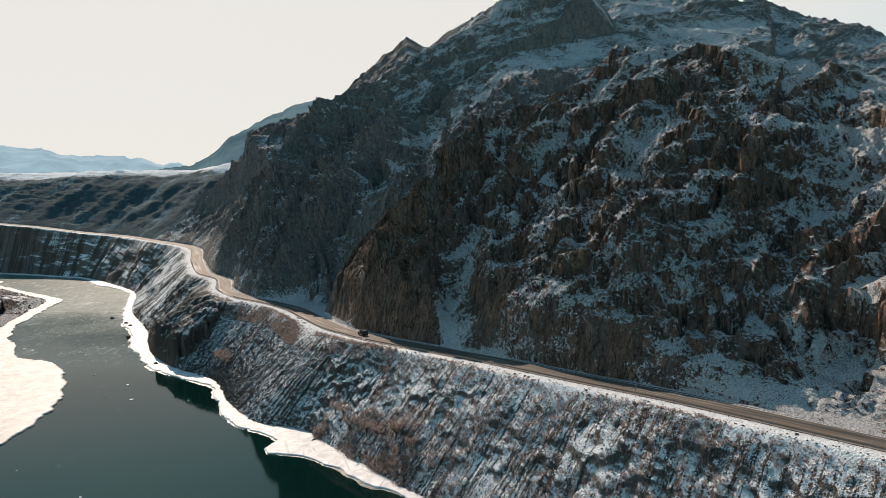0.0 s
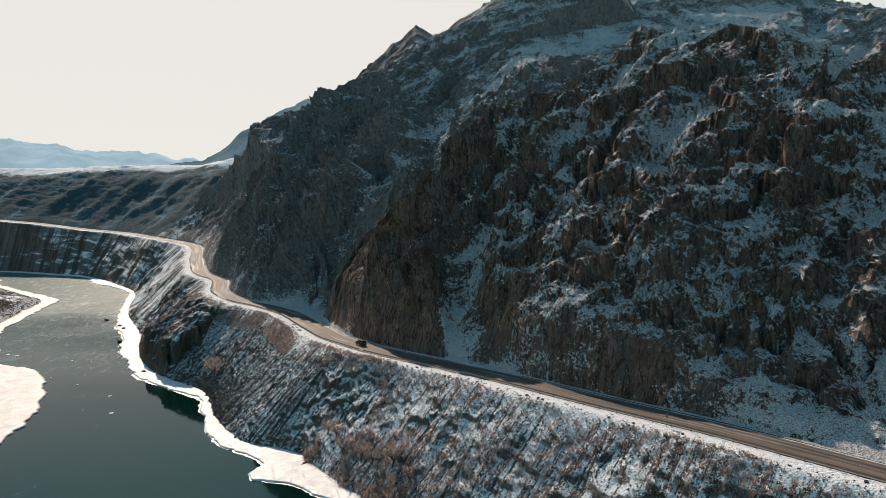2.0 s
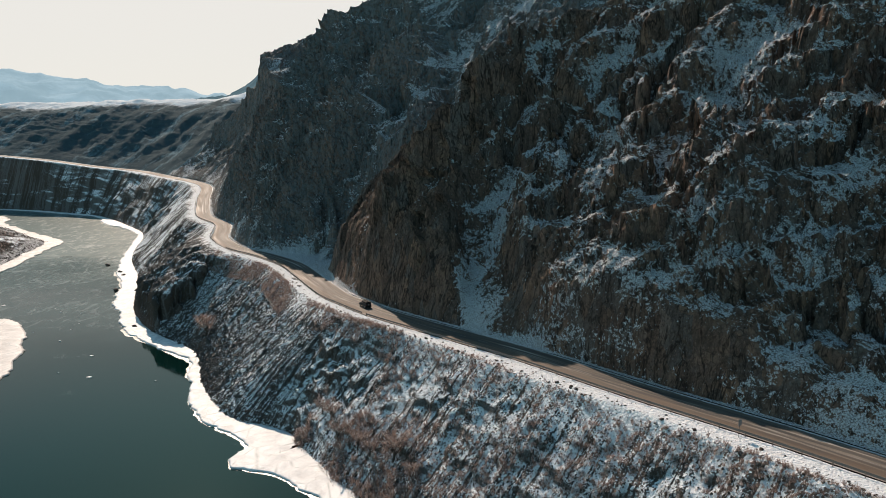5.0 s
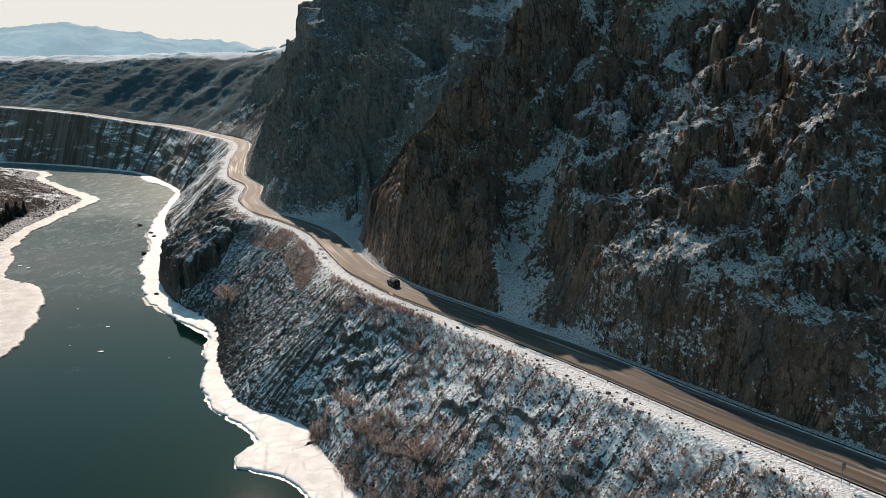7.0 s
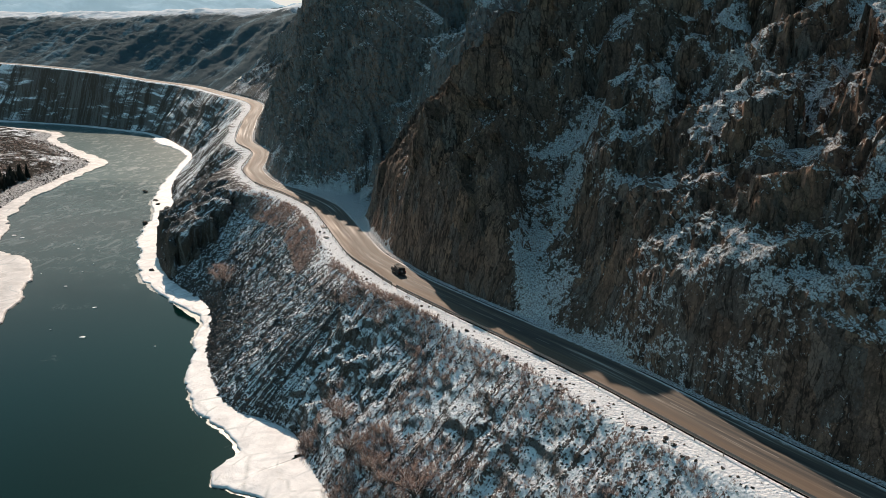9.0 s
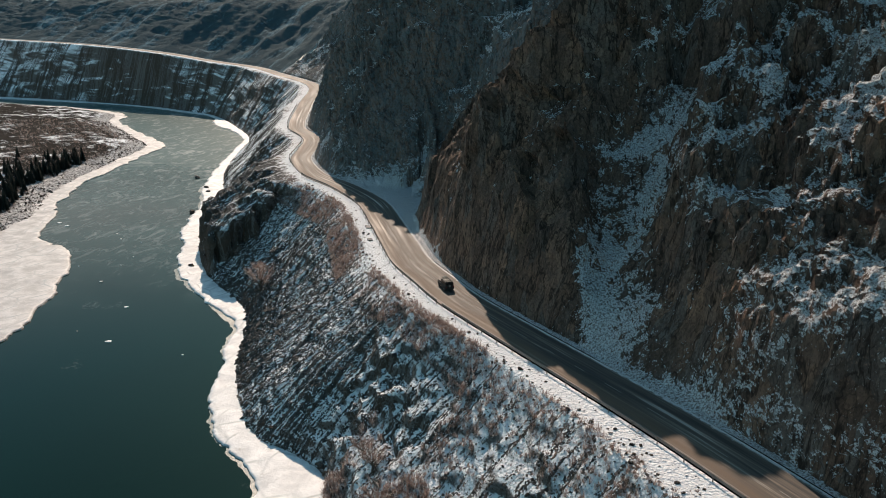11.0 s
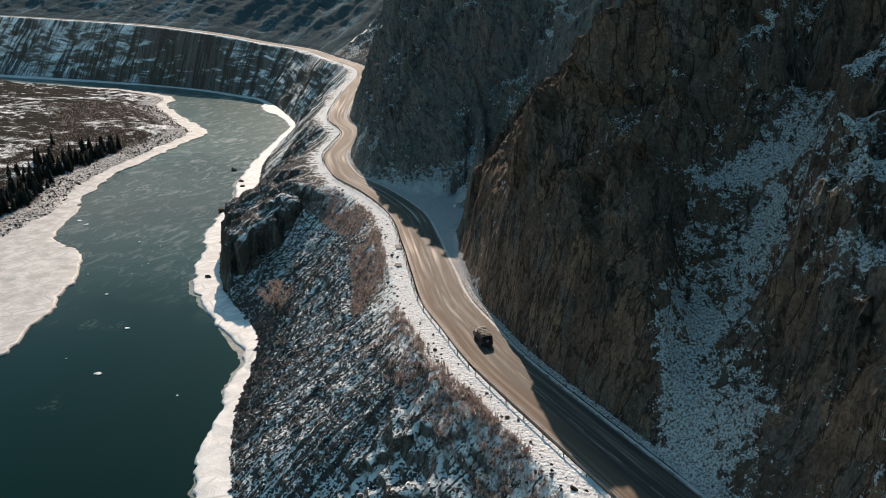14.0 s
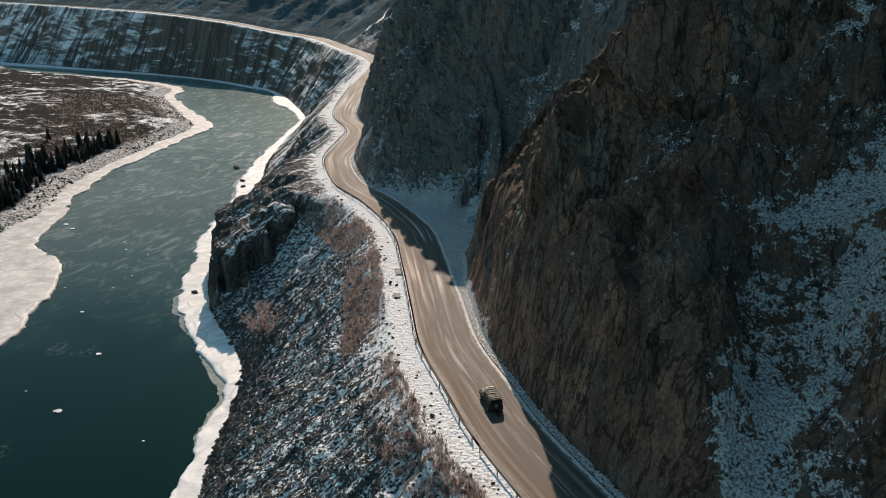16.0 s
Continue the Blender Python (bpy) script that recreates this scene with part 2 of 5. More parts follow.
    n.link(col, b.inputs["Base Color"])
    b.inputs["Roughness"].default_value = 0.9
    b.inputs["Specular IOR Level"].default_value = 0.12
    h = n.math("ADD", n.math("MULTIPLY", tone.outputs[2], 0.8), n.math("MULTIPLY", chunk.outputs[0], 0.4))
    h = n.math("ADD", h, n.math("ADD", n.math("MULTIPLY", fine, 0.45), n.math("MULTIPLY", stain, 0.35)))
    h = n.math("ADD", h, n.math("MULTIPLY", snow, 0.12))
    n.link(n.bump(h, 1.0, 1.3), b.inputs["Normal"])
    return m


M_CLIFF = rock_material("cliff_rock", (0.222, 0.152, 0.122), (0.380, 0.222, 0.150), 0.365, 0.10, 0.10, 1.0)


def hillside_material():
    """Far hillside under dark scrub, frost in its gullies and teal haze mixed into the colour; its UV's second number
    is the height above the road's foot.
    """
    m, nt, b = material("far_hillside")
    n = Nodes(nt)
    p = n.coords()
    s, d = n.uv()
    big = n.noise(p, 0.02, 4, 0.6, 0.4)
    fine = n.noise(p, 0.35, 7, 0.7)
    comb = n.add("ShaderNodeCombineXYZ")
    n.link(s, comb.inputs[0])
    n.link(n.math("MULTIPLY", d, 0.25), comb.inputs[1])
    run = n.noise(comb.outputs[0], 0.06, 6, 0.65, 0.5)
    # blue-teal haze goes into the base tones and the gully frost
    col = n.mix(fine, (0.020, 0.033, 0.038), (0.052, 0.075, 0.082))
    frost_haze = n.math("ADD", n.math("MULTIPLY", n.math("SUBTRACT", run, 0.5), 1.3), n.math("MULTIPLY", fine, 0.6))
    col = n.mix(n.ramp(frost_haze, [(0.33, 0.1), (0.52, 0.62)]), col, (0.24, 0.36, 0.41))
    top = n.math("ADD", n.math("MULTIPLY", d, 0.01), n.math("MULTIPLY", n.math("SUBTRACT", fine, 0.5), 0.10))
    col = n.mix(n.ramp(n.math("ADD", top, n.math("MULTIPLY", n.math("SUBTRACT", big, 0.5), 0.5)), [(0.78, 0.0), (0.86, 0.9)]), col, SNOW)
    n.link(col, b.inputs["Base Color"])
    b.inputs["Roughness"].default_value = 0.95
    b.inputs["Specular IOR Level"].default_value = 0.05
    n.link(n.bump(n.math("ADD", fine, run), 0.8, 1.0), b.inputs["Normal"])
    return m


M_HILLSIDE = hillside_material()


def scree_material():
    """Dark scree with frost, brown shrubby ground and the snow of the road's verge."""
    m, nt, b = material("scree")
    n = Nodes(nt)
    p = n.coords()
    s, d = n.uv()
    comb = n.add("ShaderNodeCombineXYZ")
    n.link(n.math("MULTIPLY", s, 1.0), comb.inputs[0])
    n.link(n.math("MULTIPLY", d, 0.07), comb.inputs[1])
    streak = n.noise(comb.outputs[0], 0.45, 8, 0.65, 0.4)
    big = n.noise(p, 0.07, 4, 0.6)
    fine = n.noise(p, 2.6, 6, 0.75)
    grit = n.voronoi(p, 2.2)
    stone = n.mix(n.ramp(grit["Color"], [(0.2, 0.0), (0.9, 1.0)]), (0.030, 0.030, 0.030), (0.13, 0.125, 0.12))
    brown = n.mix(fine, (0.12, 0.082, 0.064), (0.28, 0.20, 0.165))
    col = stone
    tuft = n.math("ADD", n.math("MULTIPLY", n.math("SUBTRACT", n.noise(p, 0.11, 5, 0.65), 0.5), 1.5), n.math("MULTIPLY", fine, 0.25))
    high = n.ramp(n.math("MULTIPLY", d, 0.05), [(0.18, 1.0), (0.55, 0.0)])
    shrubby = n.ramp(n.math("MULTIPLY", s, 0.002), [(0.60, 1.0), (0.66, 0.0)])
    lush = n.math("ADD", n.math("MULTIPLY", high, 0.30), n.math("MULTIPLY", shrubby, 0.26))
    col = n.mix(n.ramp(n.math("ADD", tuft, lush), [(0.45, 0.0), (0.60, 0.75)]), col, brown)
    crumb = n.voronoi(p, 3.2)
    rough = n.noise(p, 1.7, 9, 0.82)
    k = n.math("ADD", n.math("MULTIPLY", streak, 0.80), n.math("MULTIPLY", rough, 0.35))
    k = n.math("ADD", k, n.math("ADD", n.math("MULTIPLY", grit["Distance"], 0.30), n.math("MULTIPLY", crumb["Distance"], 0.28)))
    k = n.math("SUBTRACT", k, 0.33)
    k = n.math("ADD", k, n.math("MULTIPLY", n.math("SUBTRACT", n.noise(p, 0.05, 4, 0.55), 0.5), 0.4))
    k = n.math("SUBTRACT", k, n.math("MULTIPLY", n.ramp(n.math("ADD", tuft, lush), [(0.4, 0.0), (0.6, 1.0)]), 0.05))
    k = n.math("ADD", k, n.math("MULTIPLY", n.math("SUBTRACT", n.noise(comb.outputs[0], 1.3, 5, 0.6, 0.3), 0.5), 1.25))
    broad = n.math("MULTIPLY", n.math("SUBTRACT", n.noise(comb.outputs[0], 0.13, 5, 0.6, 0.3), 0.5), n.ramp(n.math("MULTIPLY", s, 0.001), [(0.46, 0.1), (0.56, 1.0)]))
    k = n.math("ADD", k, n.math("MULTIPLY", broad, 1.6))      # snow gullies of the far bank
    bare = n.ramp(n.math("MULTIPLY", s, 0.001), [(0.32, -0.15), (0.352, 0.0), (0.372, 0.05), (0.418, 0.05), (0.43, 0.0), (0.448, -0.02), (0.456, 0.24), (0.50, 0.17), (0.53, 0.06)])      # less snow on the far steep bank
    k = n.math("ADD", k, n.math("MULTIPLY", n.math("SUBTRACT", n.noise(p, 2.7, 4, 0.75), 0.5), 0.60))
    bare = n.math("ADD", bare, n.ramp(n.math("MULTIPLY", d, 0.02), [(0.35, 0.0), (0.75, 0.05)]))      # and low among the boulders
    snow = n.ramp(n.math("SUBTRACT", k, bare), [(0.485, 0.0), (0.50, 0.97)])
    narrow = n.ramp(n.math("MULTIPLY", s, 0.001), [(0.425, 0.0), (0.45, 0.16)])
    verge = n.ramp(n.math("ADD", n.math("ADD", n.math("MULTIPLY", d, 0.1), narrow), n.math("MULTIPLY", n.math("SUBTRACT", n.noise(p, 0.75, 7, 0.75), 0.5), 2.0)), [(0.44, 1.0), (0.54, 0.0)])
    trod = n.ramp(n.noise(p, 0.55, 10, 0.85), [(0.38, 0.15), (0.44, 1.0)])
    verge = n.math("MULTIPLY", verge, trod)
    wall = n.ramp(n.math("ADD", n.up(), n.math("MULTIPLY", n.math("SUBTRACT", fine, 0.5), 0.35)), [(0.52, 1.0), (0.68, 0.0)])
    col = n.mix(wall, col, n.mix(fine, (0.035, 0.029, 0.025), (0.12, 0.09, 0.07)))
    snow = n.math("MULTIPLY", n.math("MAXIMUM", snow, verge), n.math("SUBTRACT", 1.0, n.math("MULTIPLY", wall, 0.9)))
    col = n.mix(snow, col, SNOW)
    n.link(col, b.inputs["Base Color"])
    b.inputs["Roughness"].default_value = 0.9
    b.inputs["Specular IOR Level"].default_value = 0.2
    h = n.math("ADD", n.math("MULTIPLY", grit["Distance"], -0.9), n.math("ADD", rough, n.math("MULTIPLY", crumb["Distance"], -0.5)))
    n.link(n.bump(h, 0.8, 0.40), b.inputs["Normal"])
    return m


M_SCREE = scree_material()


def road_material():
    m, nt, b = material("road_asphalt")
    n = Nodes(nt)
    p = n.coords()
    s, c = n.uv()
    comb = n.add("ShaderNodeCombineXYZ")
    n.link(n.math("MULTIPLY", s, 0.03), comb.inputs[0])
    n.link(c, comb.inputs[1])
    lane = n.noise(comb.outputs[0], 1.3, 6, 0.6, 0.2)
    fine = n.noise(p, 4.0, 6, 0.7)
    big = n.noise(p, 0.06, 3, 0.5)
    col = n.mix(n.ramp(lane, [(0.41, 0.0), (0.62, 1.0)]), (0.026, 0.025, 0.025), (0.15, 0.122, 0.096))
    col = n.mix(n.ramp(lane, [(0.56, 0.0), (0.70, 0.7)]), col, (0.30, 0.26, 0.22))
    edge = n.math("ABSOLUTE", n.math("SUBTRACT", c, 3.8))
    mud = n.ramp(n.math("MULTIPLY", n.math("ADD", edge, n.math("MULTIPLY", fine, 0.9)), 0.22), [(0.78, 0.0), (0.98, 0.85)])
    col = n.mix(mud, col, (0.115, 0.080, 0.055))
    col = n.mix(n.ramp(n.math("ADD", n.math("MULTIPLY", lane, 0.7), n.math("MULTIPLY", big, 0.3)), [(0.57, 0.0), (0.66, 0.65)]), col, (0.5, 0.48, 0.45))
    shoulder = n.math("ADD", edge, n.math("MULTIPLY", n.math("SUBTRACT", n.noise(p, 0.9, 6, 0.7), 0.5), 1.5))
    col = n.mix(n.ramp(n.math("MULTIPLY", shoulder, 0.2), [(0.655, 0.0), (0.70, 0.85)]), col, (0.62, 0.62, 0.62))
    river_side = n.ramp(n.math("MULTIPLY", n.math("ADD", c, n.math("MULTIPLY", n.math("SUBTRACT", big, 0.5), 4.0)), 0.13), [(0.20, 0.8), (0.42, 0.0)])
    col = n.mix(river_side, col, (0.12, 0.080, 0.052))
    n.link(col, b.inputs["Base Color"])
    n.link(n.ramp(lane, [(0.3, 0.55), (0.6, 0.85)]), b.inputs["Roughness"])
    n.link(n.bump(fine, 0.3, 0.05), b.inputs["Normal"])
    return m


M_ROAD = road_material()


def water_material():
    """Silty cold river: calm and dark near by, broken by ripples, rapids and slush upstream."""
    m, nt, b = material("river_water")
    n = Nodes(nt)
    p = n.coords((1, 1, 1))
    big = n.noise(p, 0.02, 4, 0.6, 0.5)
    sep = n.add("ShaderNodeSeparateXYZ")
    n.link(p, sep.inputs[0])
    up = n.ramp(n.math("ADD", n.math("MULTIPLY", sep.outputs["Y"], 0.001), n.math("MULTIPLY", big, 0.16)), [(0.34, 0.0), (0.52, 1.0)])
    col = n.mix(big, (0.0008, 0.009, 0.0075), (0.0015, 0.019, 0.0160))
    # paler upstream: the sky that ripples would reflect, put into the base colour
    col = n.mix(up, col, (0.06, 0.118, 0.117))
    foam = n.math("MULTIPLY", n.ramp(n.noise(n.coords((1.0, 0.5, 1)), 0.22, 8, 0.72, 1.2), [(0.51, 0.0), (0.63, 0.7)]), up)
    slush = n.math("MULTIPLY", n.ramp(n.noise(p, 0.055, 3, 0.5), [(0.67, 0.0), (0.74, 1.0)]), n.ramp(n.noise(p, 1.2, 7, 0.8), [(0.52, 0.0), (0.64, 0.5)]))
    col = n.mix(n.math("MAXIMUM", foam, slush), col, (0.42, 0.44, 0.43))
    n.link(col, b.inputs["Base Color"])
    b.inputs["IOR"].default_value = 1.33
    b.inputs["Specular IOR Level"].default_value = 0.16
    flow = n.noise(n.coords((0.6, 0.35, 1)), 0.8, 6, 0.6, 0.8)
    n.link(n.math("ADD", 0.05, n.math("MULTIPLY", up, 0.26)), b.inputs["Roughness"])
    n.link(n.bump(n.math("MULTIPLY", flow, n.math("ADD", 0.10, n.math("MULTIPLY", up, 1.3))), 0.35, 0.22), b.inputs["Normal"])
    return m


M_WATER = water_material()


def ice_material(name, low, high):
    m, nt, b = material(name)
    n = Nodes(nt)
    p = n.coords()
    a = n.noise(p, 0.25, 6, 0.6, 0.5)
    f = n.noise(p, 2.0, 6, 0.65)
    col = n.mix(n.ramp(a, [(0.38, 0.0), (0.6, 1.0)]), low, high)
    seam = n.voronoi(n.coords((1, 0.7, 1)), 0.16, "DISTANCE_TO_EDGE")["Distance"]
    col = n.mix(n.math("MULTIPLY", n.ramp(seam, [(0.0, 0.75), (0.05, 0.0)]), n.ramp(a, [(0.45, 0.0), (0.6, 1.0)])), col, (0.28, 0.32, 0.33))
    col = n.mix(n.ramp(n.noise(p, 0.6, 7, 0.7, 0.8), [(0.57, 0.0), (0.70, 0.6)]), col, (0.36, 0.35, 0.33))
    col = n.mix(n.ramp(f, [(0.62, 0.0), (0.8, 0.4)]), col, (0.45, 0.42, 0.38))
    n.link(col, b.inputs["Base Color"])
    b.inputs["Roughness"].default_value = 0.6
    n.link(n.bump(n.math("ADD", a, n.math("MULTIPLY", f, 0.4)), 0.5, 0.3), b.inputs["Normal"])
    return m


M_ICE = ice_material("shore_ice", (0.56, 0.57, 0.58), (0.80, 0.80, 0.80))
M_ICE_DULL = ice_material("dull_bank_ice", (0.40, 0.39, 0.385), (0.62, 0.60, 0.59))


def thin_material():
    m, nt, b = material("thin_wet_ice")
    n = Nodes(nt)
    f = n.noise(n.coords(), 0.9, 6, 0.7, 0.6)
    n.link(n.mix(n.ramp(f, [(0.4, 0.0), (0.62, 1.0)]), (0.04, 0.065, 0.062), (0.20, 0.215, 0.20)), b.inputs["Base Color"])
    b.inputs["Roughness"].default_value = 0.35
    n.link(n.bump(f, 0.4, 0.1), b.inputs["Normal"])
    return m


M_THIN = thin_material()


def bank_material():
    """Gravel bar, dark heath and snow fields of the flat far bank; its UV's second number is metres from the water."""
    m, nt, b = material("far_bank")
    n = Nodes(nt)
    p = n.coords()
    s, d = n.uv()
    big = n.noise(p, 0.018, 5, 0.6, 0.5)
    mid = n.noise(p, 0.16, 6, 0.65)
    fine = n.noise(p, 1.6, 6, 0.75)
    gravel = n.mix(n.ramp(n.noise(p, 1.1, 7, 0.8), [(0.40, 0.0), (0.58, 1.0)]), (0.035, 0.032, 0.03), (0.72, 0.71, 0.70))
    heath = n.mix(fine, (0.012, 0.011, 0.010), (0.036, 0.031, 0.027))
    drift = n.ramp(n.math("ADD", n.math("ADD", n.math("MULTIPLY", mid, 0.45), n.math("MULTIPLY", fine, 0.25)), n.math("MULTIPLY", big, 0.3)), [(0.525, 0.0), (0.575, 1.0)])
    heath = n.mix(drift, heath, SNOW)
    far = n.math("ADD", d, n.math("MULTIPLY", n.math("SUBTRACT", big, 0.5), 60.0))
    col = n.mix(n.ramp(n.math("MULTIPLY", n.math("ADD", d, n.math("MULTIPLY", mid, 14.0)), 0.01), [(0.17, 0.0), (0.21, 1.0)]), gravel, heath)
    col = n.mix(n.ramp(n.math("MULTIPLY", far, 0.002), [(0.34, 0.0), (0.40, 1.0)]), col, SNOW)
    n.link(col, b.inputs["Base Color"])
    b.inputs["Roughness"].default_value = 0.95
    b.inputs["Specular IOR Level"].default_value = 0.05
    n.link(n.bump(n.math("ADD", fine, mid), 0.8, 0.5), b.inputs["Normal"])
    return m


M_BANK = bank_material()


def plain(name, color, rough=0.6, metal=0.0, vary=0.25, scale=3.0):
    m, nt, b = material(name)
    n = Nodes(nt)
    f = n.noise(n.coords(obj=True), scale, 5, 0.65)
    n.link(n.mix(f, tuple(v * (1 - vary) for v in color), tuple(min(1, v * (1 + vary)) for v in color)), b.inputs["Base Color"])
    b.inputs["Roughness"].default_value, b.inputs["Metallic"].default_value = rough, metal
    return m


# ---- mesh helpers ----
def mesh_object(name, verts, faces, mat, smooth=True, uv=None):
    me = bpy.data.meshes.new(name)
    verts = np.asarray(verts, np.float32)
    faces = np.asarray(faces, np.int32)
    me.vertices.add(len(verts))
    me.vertices.foreach_set("co", verts.ravel())
    k = faces.shape[1]
    me.loops.add(faces.size)
    me.loops.foreach_set("vertex_index", faces.ravel())
    me.polygons.add(len(faces))
    me.polygons.foreach_set("loop_start", np.arange(0, faces.size, k, dtype=np.int32))
    me.polygons.foreach_set("use_smooth", np.full(len(faces), smooth, bool))
    if uv is not None:
        layer = me.uv_layers.new(name="UVMap")
        layer.data.foreach_set("uv", np.asarray(uv, np.float32)[faces.ravel()].ravel())
    me.update(calc_edges=True)
    me.validate()
    me.materials.append(mat)
    return new(name, me)


def grid_faces(nr, nc):
    r, c = np.meshgrid(np.arange(nr - 1), np.arange(nc - 1), indexing="ij")
    a = (r * nc + c).ravel()
    return np.stack([a, a + nc, a + nc + 1, a + 1], 1)


def grid_object(name, V, mat, smooth=True, uv=None, flip=False):
    nr, nc = V.shape[:2]
    f = grid_faces(nr, nc)
    return mesh_object(name, V.reshape(-1, 3), f[:, ::-1] if flip else f, mat, smooth, None if uv is None else uv.reshape(-1, 2))


def grid_normals(V):
    a, b = np.gradient(V, axis=0), np.gradient(V, axis=1)
    c = np.cross(a, b)
    c /= np.linalg.norm(c, axis=2)[..., None] + 1e-9
    return np.where(c[..., 2:3] < 0, -c, c)


# ---- the mountain above the road ----
OUT = [0, 3, 10, 20, 35, 60, 100, 160, 280, 450]            # metres beyond the road's inner edge
RISE_AT = [0, 2.5, 4.5, 5.6, 7.6, 8.8, 11.2, 12.0, 12.5, 14.0, 15, 17.5, 20, 21, 22, 24, 28]
RISE_NEAR = [  # metres above the road at 3, 10, 20, 35 m
    (1, 6, 14, 28), (1, 5, 15, 32), (17, 22, 31, 40), (10, 20, 28, 41), (14, 28, 39, 52), (16, 32, 43, 56), (18, 30, 39, 50), (9, 17, 27, 41), (0.2, 2.5, 12, 27),
    (1.5, 9, 20, 36), (6, 18, 30, 46), (8, 20, 32, 50), (6, 17, 30, 50), (4, 13, 24, 42), (3, 8, 15, 27), (2, 5, 11, 20), (1, 3, 6, 11)]
RISE_FAR = [  # at 60, 100, 160, 280, 450 m
    (48, 58, 64, 72, 100), (57, 64, 68, 76, 110), (62, 84, 88, 90, 115), (63, 88, 98, 97, 116), (68, 93, 110, 107, 121), (72, 93, 114, 112, 125), (60, 74, 92, 114, 122), (52, 67, 88, 122, 126), (42, 59, 84, 130, 130),
    (48, 67, 98, 142, 134), (66, 92, 128, 160, 142), (76, 108, 148, 172, 145), (60, 90, 124, 158, 156), (48, 74, 102, 140, 150), (46, 64, 60, 46, 30), (36, 50, 46, 34, 20), (18, 28, 26, 20, 12)]


FRONT_RIDGE = [(-36, 264, 40), (-10, 265, 71), (0, 267, 78), (30, 268, 89), (56, 270, 101), (66, 284, 117), (78, 276, 112), (92, 268, 109), (112, 264, 103), (150, 262, 97), (230, 240, 92)]
BACK_RIDGE = [(-67, 508, 122), (-58, 509, 135), (-37, 511, 152), (-21, 512, 162), (-9, 512, 157), (6, 512, 169), (35, 511, 185), (110, 545, 203), (214, 517, 188), (226, 511, 180), (242, 505, 175), (262, 510, 161), (290, 502, 149), (400, 450, 120)]


def ridge_height(X, Y, crest, front, back):
    """Height of a ridge with these crest points that falls off by these slopes, and how far behind the crest each place lies."""
    best, away, z = np.full(X.shape, 1e9), np.zeros(X.shape), np.zeros(X.shape)
    for (x0, y0, z0), (x1, y1, z1) in zip(crest, crest[1:]):
        dx, dy = x1 - x0, y1 - y0
        k = np.clip(((X - x0) * dx + (Y - y0) * dy) / (dx * dx + dy * dy), 0, 1)
        ex, ey = X - x0 - k * dx, Y - y0 - k * dy
        gap = np.hypot(ex, ey)
        near = gap < best
        side = np.where(dx * ey - dy * ex > 0, 1.0, -1.0)
        best, away, z = np.where(near, gap, best), np.where(near, gap * side, away), np.where(near, z0 + k * (z1 - z0), z)
    return z - np.where(away > 0, back, front) * best, away


